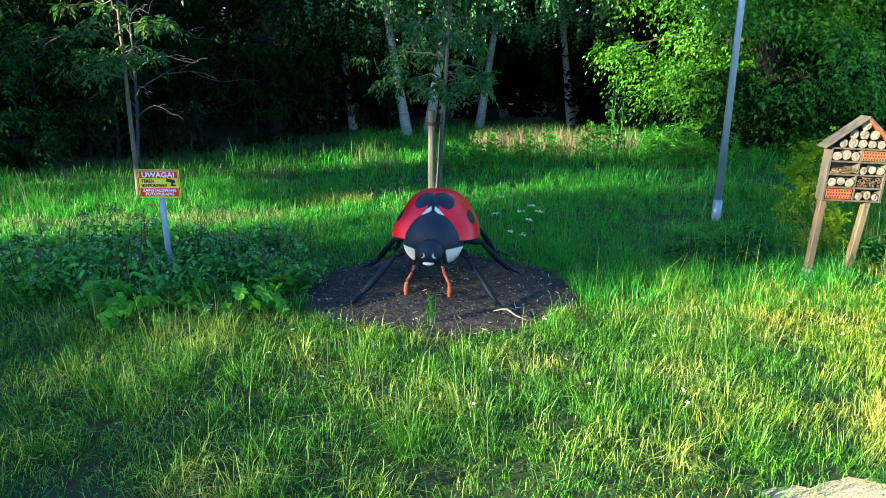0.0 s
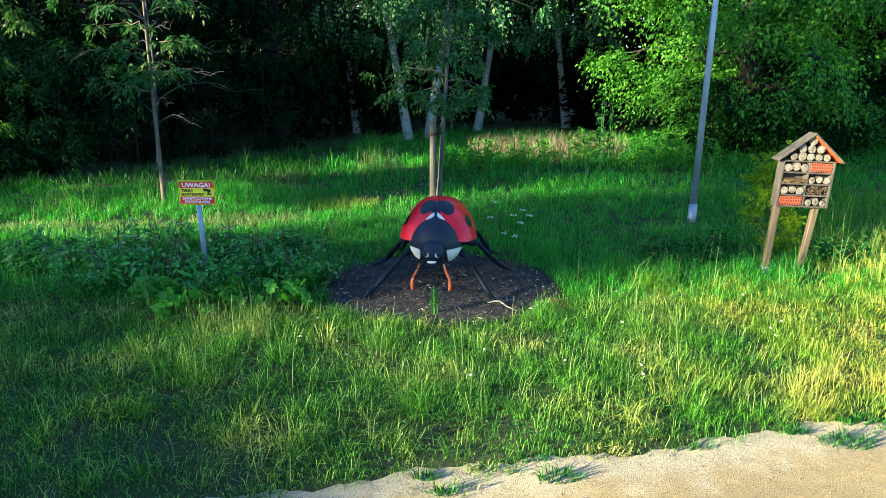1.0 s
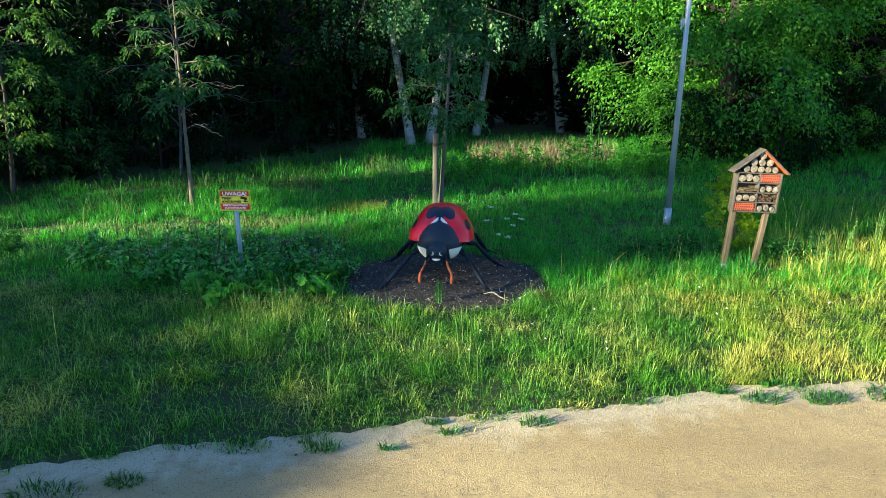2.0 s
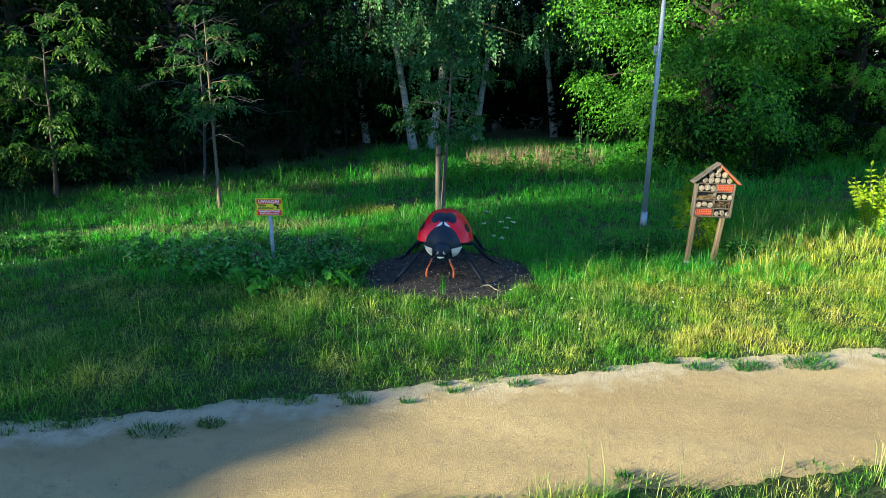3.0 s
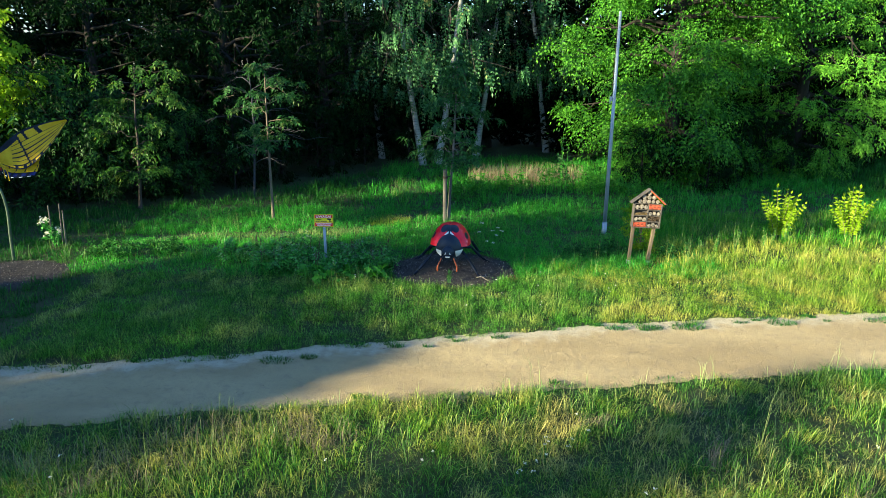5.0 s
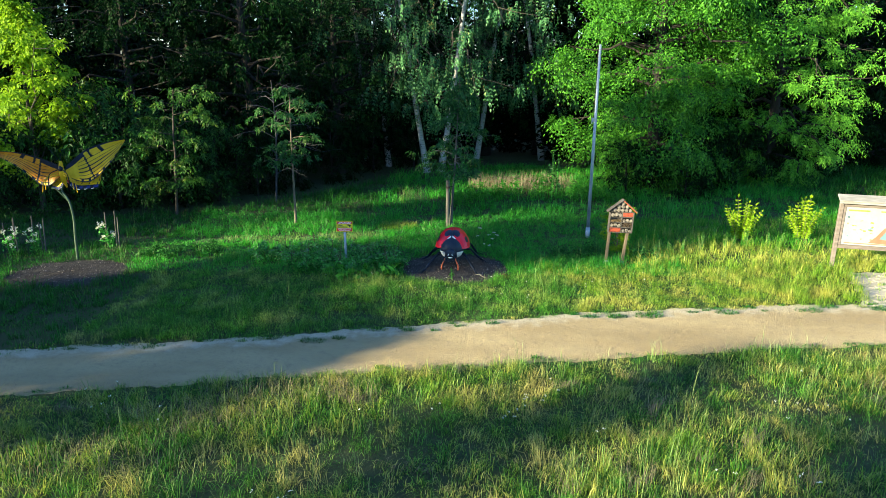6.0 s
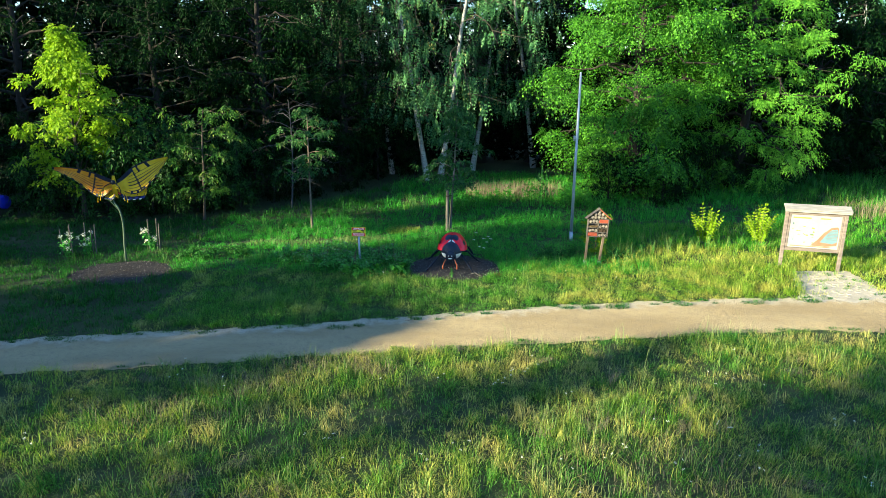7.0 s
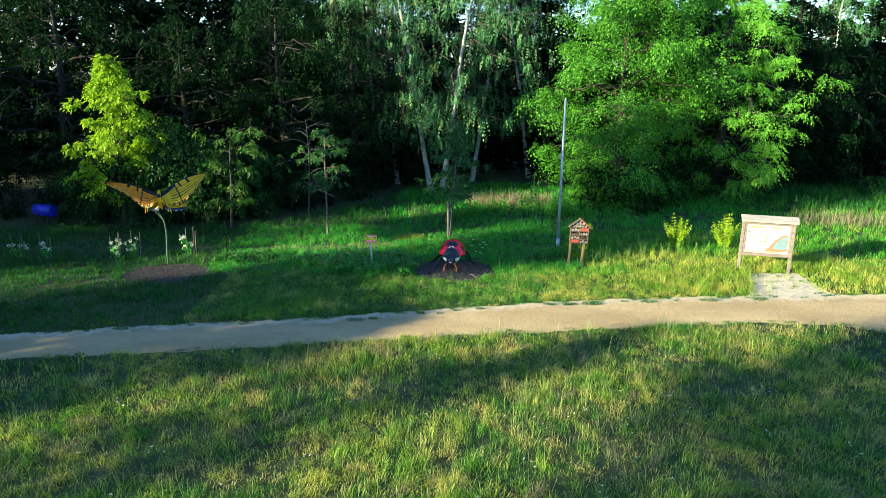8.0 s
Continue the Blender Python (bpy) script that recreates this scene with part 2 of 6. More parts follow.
def painted(name, base, spots, pale, rough=0.32, coat=0.3):
    """Paint in up to three colours, with brushed edges, that follow two outlines stored in the mesh."""
    m, n, l, s = material(name)
    grain = noise_tex(n, l, 9, 5)
    worn = noise_tex(n, l, 60, 3)
    col = mixed(n, l, ramp_out(n, l, grain, 0.35, 0.7), base, tuple(min(1, 1.12 * c + 0.004) for c in base))
    for attr, tint in (("spots", spots), ("pale", pale)):
        at = n.new("ShaderNodeAttribute")
        at.attribute_name = attr
        edge = n.new("ShaderNodeMath")
        edge.operation = "MULTIPLY_ADD"
        l.new(worn.outputs["Fac"], edge.inputs[0])
        edge.inputs[1].default_value = 0.006
        l.new(at.outputs["Fac"], edge.inputs[2])
        col = mixed(n, l, ramp_out(n, l, edge, 0.0, 0.008), col, tint)
    l.new(col, s.inputs["Base Color"])
    s.inputs["Roughness"].default_value = rough
    s.inputs["Coat Weight"].default_value = coat
    s.inputs["Specular IOR Level"].default_value = 0.35
    bump(n, l, grain.outputs["Fac"], s, 0.06, 0.002)
    return m


SHELL_PAINT = painted("red_shell_paint", (0.86, 0.006, 0.022), (0.007, 0.013, 0.028), (0.74, 0.74, 0.68), 0.34, 0.1)
HOOD_PAINT = painted("blue_black_hood_paint", (0.009, 0.019, 0.036), (0.009, 0.019, 0.036), (0.76, 0.76, 0.70), 0.55, 0.0)
ORANGE_PAINT = surface("rusty_orange_paint", (0.34, 0.058, 0.014), (0.45, 0.10, 0.026), 22, 0.5, relief=0.3)
WING_YELLOW = surface("yellow_wing_paint", (0.56, 0.33, 0.010), (0.68, 0.44, 0.02), 6, 0.45, relief=0.08)
WING_ORANGE = surface("left_wing_orange", (0.62, 0.20, 0.008), (0.72, 0.29, 0.014), 6, 0.45, relief=0.08)
STEM_GREEN = surface("green_painted_steel", (0.025, 0.055, 0.032), (0.045, 0.09, 0.05), 12, 0.5, relief=0.15)
WING_BLUE = surface("blue_wing_paint", (0.015, 0.025, 0.12), (0.03, 0.045, 0.18), 8, 0.45)
WING_RED = surface("red_wing_paint", (0.5, 0.03, 0.02), (0.6, 0.05, 0.03), 8, 0.45)
for wing_paint in (WING_YELLOW, WING_ORANGE, WING_BLUE, WING_RED):
    wing_paint.node_tree.nodes["Principled BSDF"].inputs["Specular IOR Level"].default_value = 0.12
SIGN_YELLOW = surface("yellow_sign_face", (0.80, 0.74, 0.02), (0.86, 0.80, 0.04), 4, 0.4, relief=0.02)
SIGN_RED = surface("red_sign_print", (0.70, 0.02, 0.03), (0.76, 0.03, 0.04), 4, 0.4, relief=0.02)
SIGN_BLACK = surface("black_sign_print", (0.015, 0.015, 0.015), (0.03, 0.03, 0.03), 4, 0.4, relief=0.02)
SIGN_WHITE = surface("white_sign_print", (0.80, 0.80, 0.80), (0.86, 0.86, 0.86), 4, 0.4, relief=0.02)
MAP_CREAM = surface("cream_map_print", (0.31, 0.30, 0.265), (0.36, 0.345, 0.305), 5, 0.45, relief=0.02)
MAP_BLUE = surface("blue_map_print", (0.10, 0.19, 0.23), (0.13, 0.225, 0.265), 5, 0.45, relief=0.02)
MAP_BROWN = surface("brown_map_print", (0.25, 0.115, 0.07), (0.30, 0.145, 0.09), 5, 0.45, relief=0.02)
MAP_GREEN = surface("green_map_print", (0.16, 0.22, 0.045), (0.20, 0.25, 0.06), 5, 0.45, relief=0.02)
BLUE_PLASTIC = surface("blue_plastic", (0.008, 0.02, 0.42), (0.012, 0.03, 0.52), 5, 0.35, relief=0.05)


# ------------------------------------------------------------ mesh tools
rng = np.random.default_rng(7)


def np_object(name, verts, faces, mats, parent=None, smooth=False, index=None):
    """A mesh object from arrays: verts (n,3), faces a list of (m,k) index arrays."""
    me = bpy.data.meshes.new(name)
    faces = [np.asarray(f, dtype=np.int32) for f in faces if len(f)]
    me.vertices.add(len(verts))
    me.vertices.foreach_set("co", np.asarray(verts, dtype=np.float32).ravel())
    loops = np.concatenate([f.ravel() for f in faces])
    sizes = np.concatenate([np.full(len(f), f.shape[1], dtype=np.int32) for f in faces])
    me.loops.add(len(loops))
    me.loops.foreach_set("vertex_index", loops)
    me.polygons.add(len(sizes))
    me.polygons.foreach_set("loop_start", np.concatenate([[0], np.cumsum(sizes)[:-1]]).astype(np.int32))
    me.polygons.foreach_set("loop_total", sizes)
    for m in mats if isinstance(mats, (list, tuple)) else [mats]:
        me.materials.append(m)
    if index is not None:
        me.polygons.foreach_set("material_index", np.asarray(index, dtype=np.int32))
    me.polygons.foreach_set("use_smooth", np.full(len(sizes), smooth))
    me.update(calc_edges=True)
    ob = new(name, me)
    if parent:
        ob.parent = parent
    return ob


def part(name, bm, mat, parent=None, label="", smooth=False):
    """Links a bmesh as one mesh object under a thing or a part."""
    bmesh.ops.recalc_face_normals(bm, faces=bm.faces[:])
    me = bpy.data.meshes.new(name)
    bm.to_mesh(me)
    bm.free()
    for m in mat if isinstance(mat, (list, tuple)) else [mat]:
        me.materials.append(m)
    for p in me.polygons:
        p.use_smooth = smooth
    ob = new(name, me)
    if parent:
        ob.parent = parent
    if label:
        tagged(ob, label)
    return ob


def box(bm, size, at=(0, 0, 0), rot=None, bevel=0.004, mat=0):
    m = Matrix.Translation(at) @ (rot or Matrix.Identity(4)) @ Matrix.Diagonal((*size, 1))
    made = bmesh.ops.create_cube(bm, size=1.0, matrix=m)["verts"]
    if bevel:
        edges = list({e for v in made for e in v.link_edges})
        done = bmesh.ops.bevel(bm, geom=edges, offset=min(bevel, min(size) * 0.3), segments=1, affect="EDGES")
        for f in done["faces"]:
            f.material_index = mat
    for v in made:
        if v.is_valid:
            for f in v.link_faces:
                f.material_index = mat
    return bm


def rod(bm, a, b, r1, r2, sides=10, mat=0, cap=True):
    a, b = Vector(a), Vector(b)
    q = (b - a).to_track_quat("Z", "Y").to_matrix().to_4x4()
    made = bmesh.ops.create_cone(bm, cap_ends=cap, segments=sides, radius1=r1, radius2=r2, depth=(b - a).length,
                                 matrix=Matrix.Translation((a + b) / 2) @ q)["verts"]
    for f in {f for v in made for f in v.link_faces}:
        f.material_index = mat
    return made


def tube_arrays(points, radii, sides=6):
    """Vertices and quads of a tapered tube along points."""
    points = np.asarray(points, float)
    n = len(points)
    tan = np.gradient(points, axis=0)
    tan /= np.linalg.norm(tan, axis=1, keepdims=True) + 1e-9
    up = np.where(np.abs(tan[:, 2:3]) > 0.9, np.array([[1.0, 0, 0]]), np.array([[0, 0, 1.0]]))
    s = np.cross(tan, up)
    s /= np.linalg.norm(s, axis=1, keepdims=True) + 1e-9
    u = np.cross(s, tan)
    a = np.linspace(0, 2 * np.pi, sides, endpoint=False)
    ring = s[:, None] * np.cos(a)[None, :, None] + u[:, None] * np.sin(a)[None, :, None]
    v = (points[:, None] + ring * np.asarray(radii)[:, None, None]).reshape(-1, 3)
    i = np.arange(n - 1)[:, None] * sides + np.arange(sides)[None]
    j = np.arange(n - 1)[:, None] * sides + (np.arange(sides)[None] + 1) % sides
    return v, np.stack([i, j, j + sides, i + sides], -1).reshape(-1, 4)


def smooth_line(pts, per):
    """Points of a smooth curve through pts."""
    p = np.asarray(pts, float)
    flat = p.ndim == 1
    if flat:
        p = p[:, None]
    q = np.vstack([2 * p[0] - p[1], p, 2 * p[-1] - p[-2]])
    out = []
    for i in range(len(p) - 1):
        a, b, c, d = q[i], q[i + 1], q[i + 2], q[i + 3]
        for t in np.linspace(0, 1, per, endpoint=False):
            out.append(0.5 * (2 * b + (c - a) * t + (2 * a - 5 * b + 4 * c - d) * t ** 2 + (3 * b - a - 3 * c + d) * t ** 3))
    out.append(p[-1])
    out = np.array(out)
    return out[:, 0] if flat else out


def gather(pieces):
    vs, fs, base = [], [], 0
    for v, f in pieces:
        vs.append(v)
        fs.append(f + base)
        base += len(v)
    return np.concatenate(vs), np.concatenate(fs)


def leaf_arrays(centres, length, width, r, up=0.6, droop=0.0, axis=None):
    """Folded kite-shaped leaves, one at each centre."""
    n = len(centres)
    nrm = r.normal(size=(n, 3))
    nrm[:, 2] = np.abs(nrm[:, 2]) + up
    nrm /= np.linalg.norm(nrm, axis=1, keepdims=True)
    ax = r.normal(size=(n, 3)) if axis is None else axis + 0.5 * r.normal(size=(n, 3))
    ax[:, 2] -= droop
    ax -= nrm * np.sum(ax * nrm, axis=1, keepdims=True)
    ax /= np.linalg.norm(ax, axis=1, keepdims=True) + 1e-9
    side = np.cross(nrm, ax)
    L = (np.asarray(length) * r.uniform(0.6, 1.3, n))[:, None]
    W = (np.asarray(width) * r.uniform(0.7, 1.25, n))[:, None]
    v = np.stack([centres - ax * L * 0.5, centres + side * W * 0.5 + nrm * W * 0.22 - ax * L * 0.05,
                  centres + ax * L * 0.5, centres - side * W * 0.5 + nrm * W * 0.22 - ax * L * 0.05], 1).reshape(-1, 3)
    k = np.arange(n)[:, None] * 4
    return v, np.concatenate([k + [0, 1, 2], k + [0, 2, 3]])


def spray_arrays(foot, axis, nrm, length, pairs, leaf, narrow, r, bend=0.5):
    """Leafy twig ends: leaves in pairs along a drooping stalk, with one at its tip, that share a plane."""
    n = len(foot)
    axis = axis / (np.linalg.norm(axis, axis=1, keepdims=True) + 1e-9)
    nrm = nrm - axis * np.sum(axis * nrm, axis=1, keepdims=True)
    nrm /= np.linalg.norm(nrm, axis=1, keepdims=True) + 1e-9
    side = np.cross(nrm, axis)
    size = (leaf * r.uniform(0.7, 1.2, n))[:, None]
    vs = []
    for k in range(pairs + 1):
        f = (k + 0.6) / (pairs + 0.6)
        for s in (-1, 1) if k < pairs else (0,):
            base = foot + axis * (length * f)[:, None]
            base[:, 2] -= bend * length * f * f
            to = axis * (0.62 if s else 1.0) + side * s * 0.8 + r.normal(size=(n, 3)) * 0.22
            to[:, 2] -= 0.25
            to /= np.linalg.norm(to, axis=1, keepdims=True)
            wide = np.cross(nrm + r.normal(size=(n, 3)) * 0.25, to)
            wide /= np.linalg.norm(wide, axis=1, keepdims=True) + 1e-9
            z = size * r.uniform(0.75, 1.2, (n, 1))
            mid = base + to * z * 0.42 + nrm * z * 0.07
            tip = base + to * z
            tip[:, 2] -= 0.16 * z[:, 0]
            vs.append(np.stack([base, mid + wide * z * narrow * 0.5, tip, mid - wide * z * narrow * 0.5], 1))
    v = np.concatenate(vs).reshape(-1, 3)
    k = np.arange(len(v) // 4)[:, None] * 4
    return v, np.concatenate([k + [0, 1, 2], k + [0, 2, 3]])


def leafy_clumps(clumps, out, radius, sprays, pairs, leaf, narrow, r, flat=0.7, face=0.7, hang=0.6):
    """Domes of sprays, one on each clump: flat is their height to width, face how far leaves turn outward, hang how far they droop."""
    pick = np.concatenate([np.arange(len(clumps)), r.integers(0, len(clumps), max(0, sprays - len(clumps)))])
    n = len(pick)
    big = (radius * r.uniform(0.6, 1.35, len(clumps)))[pick][:, None]
    dome = r.normal(size=(n, 3)) + 0.55 * out[pick]
    dome[:, 2] = np.abs(dome[:, 2]) * 0.9 - 0.25
    dome /= np.linalg.norm(dome, axis=1, keepdims=True)
    foot = clumps[pick] + dome * big * np.array([1, 1, flat]) * r.uniform(0.35, 1.0, (n, 1))
    foot[:, 2] = np.maximum(foot[:, 2], 0.12)
    nrm = dome * face + np.array([0, 0, 1 - 0.6 * face]) + r.normal(size=(n, 3)) * 0.3
    axis = dome * np.array([1, 1, 0.35]) * (1 - hang) + np.array([0, 0, -hang]) + r.normal(size=(n, 3)) * 0.3
    return spray_arrays(foot, axis, nrm, big[:, 0] * r.uniform(0.5, 0.95, n), pairs, leaf, narrow, r, 0.25 + 0.4 * hang)


def round_leaf_arrays(centres, length, width, r, up=0.9):
    """Lobed, slightly cupped leaves with a folded midrib and a short tip."""
    n = len(centres)
    nrm = r.normal(size=(n, 3)) * 0.6
    nrm[:, 2] = np.abs(nrm[:, 2]) + up
    nrm /= np.linalg.norm(nrm, axis=1, keepdims=True)
    ax = r.normal(size=(n, 3))
    ax[:, 2] -= 0.4
    ax -= nrm * np.sum(ax * nrm, axis=1, keepdims=True)
    ax /= np.linalg.norm(ax, axis=1, keepdims=True) + 1e-9
    side = np.cross(nrm, ax)
    L = (length * r.uniform(0.55, 1.25, n))[:, None]
    W = (width * r.uniform(0.75, 1.2, n))[:, None]
    rim = [(-0.42, 0.0, 0.0), (-0.46, 0.34, 0.02), (-0.20, 0.30, 0.09), (-0.02, 0.56, 0.05), (0.12, 0.27, 0.10), (0.36, 0.34, 0.0), (0.55, 0.0, -0.12)]
    rim += [(a, -b, c) for a, b, c in rim[-2:0:-1]]
    v = np.stack([centres] + [centres + ax * L * a + side * W * b + nrm * W * c for a, b, c in rim], 1).reshape(-1, 3)
    m = len(rim)
    k = np.arange(n)[:, None] * (m + 1)
    return v, np.concatenate([k + [0, 1 + i, 1 + (i + 1) % m] for i in range(m)])


def blade_arrays(xy, h, w, lean, az, z0=-0.01):
    """Bent grass blades: a broad foot, a bend and a tip."""
    n = len(xy)
    d = np.stack([np.cos(az), np.sin(az)], 1)
    s = np.stack([-d[:, 1], d[:, 0]], 1)
    tw = rng.uniform(-0.9, 0.9, n)[:, None]
    s = s * np.cos(tw) + d * np.sin(tw)
    w, h, lean = w[:, None], h[:, None], lean[:, None]
    z = np.zeros((n, 1)) + z0
    foot, mid = xy, xy + d * h * lean * 0.30
    tip = xy + d * h * lean
    zm, zt = z + h * (0.66 - 0.10 * lean), z + h * np.clip(1.0 - 0.5 * lean ** 2, 0.2, 1)
    v = np.stack([np.concatenate([foot - s * w * 0.5, z], 1), np.concatenate([foot + s * w * 0.5, z], 1),
                  np.concatenate([mid + s * w * 0.42, zm], 1), np.concatenate([mid - s * w * 0.42, zm], 1),
                  np.concatenate([tip, zt], 1)], 1).reshape(-1, 3)
    k = np.arange(n)[:, None] * 5
    return v, [k + [0, 1, 2, 3], k + [3, 2, 4]]


# ------------------------------------------------------------ ground, path and beds
FAR_X = (-60, -30, -16, -10, -7.3, -4.5, -2.8, -1.0, 0.4, 1.5, 2.5, 4.4, 6.7, 9.0, 11.7, 16, 30, 60)
FAR_Y = (-9, -4, -0.6, 0.53, 1.09, 1.5, 1.8, 2.22, 2.5, 2.71, 2.96, 3.18, 3.46, 3.5, 3.8, 4.5, 7, 13)
NEAR_X = (-60, -30, -16, -9.3, -7.2, -4.9, -2.9, -0.3, 1.8, 3.8, 5.2, 7.3, 9.0, 10.5, 12, 16, 30, 60)
NEAR_Y = (-11, -6, -2.1, -0.79, -0.5, -0.2, 0.19, 0.55, 0.87, 1.17, 1.4, 1.58, 1.45, 0.9, 0.7, 1.4, 4.6, 10.6)


def ragged(x, seed, amount=0.06):
    return amount * (np.sin(x * 3.1 + seed) * 0.5 + np.sin(x * 7.3 + seed * 2.1) * 0.35 + np.sin(x * 17.7 + seed * 3.7) * 0.3 + np.sin(x * 41.0 + seed) * 0.2)


def far_edge(x):
    return np.interp(x, FAR_X, FAR_Y) + ragged(x, 1.3)


def near_edge(x):
    return np.interp(x, NEAR_X, NEAR_Y) + ragged(x, 4.7)


def lumps(x, y):
    return 0.5 * np.sin(x * 0.9 + 1.3 * np.sin(y * 0.7)) + 0.5 * np.sin(y * 1.1 + 1.7 * np.sin(x * 0.6 + 2))


def build_ground():
    bm = bmesh.new()
    bmesh.ops.create_grid(bm, x_segments=60, y_segments=60, size=300)
    g = part("ground", bm, SOIL)
    tagged(g, "dark green meadow soil under the grass", "ground", kind="structure")
    x = np.arange(-40, 40.01, 0.06)
    rows = 15
    f = np.linspace(0, 1, rows)
    ye, yn = far_edge(x), near_edge(x)
    y = yn[:, None] + (ye - yn)[:, None] * f[None]
    rim = np.minimum(f, 1 - f)[None] * (ye - yn)[:, None]
    z = 0.004 + 0.014 * np.clip(rim / 0.25, 0, 1) + 0.007 * np.sin(x[:, None] * 2.3 + y * 5) * np.sin(y * 3.1 + x[:, None])
    v = np.stack([np.repeat(x[:, None], rows, 1), y, np.maximum(z, 0.004)], -1).reshape(-1, 3)
    i = np.arange(len(x) - 1)[:, None] * rows + np.arange(rows - 1)[None]
    q = np.stack([i, i + rows, i + rows + 1, i + 1], -1).reshape(-1, 4)
    p = np_object("path", v, [q], SAND, smooth=True)
    p.data.attributes.new("edge", "FLOAT", "POINT").data.foreach_set("value", (ye[:, None] - y).astype(np.float32).ravel())
    tagged(p, "packed sandy footpath with ragged grassy edges", "path", kind="structure")


def bed(name, cx, cy, rx, ry, label, seed):
    """A slightly domed bed of bark mulch with an uneven rim, and the chips on it."""
    n, rings = 72, 9
    a = np.linspace(0, 2 * np.pi, n, endpoint=False)
    wob = 1 + 0.03 * np.sin(3 * a + seed) + 0.022 * np.sin(7 * a + seed * 2) + 0.015 * np.sin(15 * a)
    v, q = [(cx, cy, 0.035)], []
    for k in range(1, rings + 1):
        t = k / rings
        for j in range(n):
            bumpy = 0.012 * math.sin(j * 1.7 + k * 2.3) * (1 - t)
            v.append((cx + rx * t * wob[j] * math.cos(a[j]), cy + ry * t * wob[j] * math.sin(a[j]), 0.006 + 0.035 * (1 - t ** 3) + bumpy))
    for k in range(rings - 1):
        for j in range(n):
            q.append((1 + k * n + j, 1 + (k + 1) * n + j, 1 + (k + 1) * n + (j + 1) % n, 1 + k * n + (j + 1) % n))
    tri = [(0, 1 + j, 1 + (j + 1) % n) for j in range(n)]
    ob = np_object(name, np.array(v), [np.array(q), np.array(tri)], MULCH, smooth=True)
    tagged(ob, label, "mulch bed", kind="structure")
    r = np.random.default_rng(seed)
    m = int(3400 * rx * ry)
    rad, an = np.sqrt(r.uniform(0, 1.0, m)), r.uniform(0, 2 * np.pi, m)
    c = np.stack([cx + rx * rad * np.cos(an), cy + ry * rad * np.sin(an), 0.022 + 0.03 * (1 - rad ** 3) + r.uniform(0, 0.012, m)], 1)
    v, t = leaf_arrays(c, 0.036, 0.0095, r, up=2.2)
    tagged(np_object("mulch_chips", v, [t], CHIPS), "dark bark chips scattered over the mulch bed", "bark chips", kind="stuff")
    m = int(420 * rx * ry)
    rad, an = np.sqrt(r.uniform(0, 1.0, m)), r.uniform(0, 2 * np.pi, m)
    c = np.stack([cx + rx * rad * np.cos(an), cy + ry * rad * np.sin(an), 0.03 + 0.03 * (1 - rad ** 3) + r.uniform(0, 0.012, m)], 1)
    v, t = leaf_arrays(c, 0.034 * r.lognormal(0, 0.4, m), 0.008, r, up=1.3)
    tagged(np_object("mulch_chips", v, [t], PALE_CHIPS), "pale splinters and dry stalks scattered over the mulch", "bark chips", kind="stuff")


build_ground()
bed("mulch_bed", -0.02, 5.6, 1.19, 1.1, "round bed of dark bark mulch in the grass", 3)
bed("mulch_bed", -8.35, 5.0, 1.3, 0.95, "oval bed of dark bark mulch round the stem", 5)


# ------------------------------------------------------------ grass
def on_path(x, y, slack=0.0):
    return (y < far_edge(x) + slack) & (y > near_edge(x) - slack)


def in_bed(x, y, slack=0.0):
    a = ((x + 0.02) / (1.19 + slack)) ** 2 + ((y - 5.6) / (1.1 + slack)) ** 2 < 1
    b = ((x + 8.35) / (1.3 + slack)) ** 2 + ((y - 5.0) / (0.95 + slack)) ** 2 < 0.92 + 0.28 * lumps(x * 3.1, y * 4.3) * (slack < 0)
    return a | b


def in_tab(x, y):
    return (y > 3.3) & (y < 5.55) & (np.abs(x - (8.9 + (y - 3.3) * 0.25)) < 0.95 - (y - 3.3) * 0.12)


def trodden(x, y):
    """The faint trodden line through the back meadow."""
    return np.abs(y - np.interp(x, (-8, -4.6, -2.5, -1.5, -0.6, 0.4), (7.6, 7.9, 8.3, 9.4, 10.6, 12.6))) < 0.32


def wood_line(x):
    """Where the meadow grass ends in the shade of the wood."""
    return np.interp(x, (-40, -20, -14.7, -10.4, -8.2, -6.5, -3.9, -0.8, 3.4, 7, 12, 14, 22, 40), (9, 10.2, 10.7, 10.3, 11.0, 12.0, 14.8, 20.0, 21.0, 19, 18.5, 19.2, 21.5, 24))


def tussock(x, y, cell=0.36):
    """The nearest of the tufts that the grass gathers in: the way from it and its vigour."""
    i, j = np.floor(x / cell), np.floor(y / cell)
    h1 = np.modf(np.abs(np.sin(i * 127.1 + j * 311.7) * 43758.5453))[0]
    h2 = np.modf(np.abs(np.sin(i * 269.5 + j * 183.3) * 24634.6345))[0]
    h3 = np.modf(np.abs(np.sin(i * 419.2 + j * 371.9) * 13758.1234))[0]
    return x - (i + 0.2 + 0.6 * h1) * cell, y - (j + 0.2 + 0.6 * h2) * cell, h3


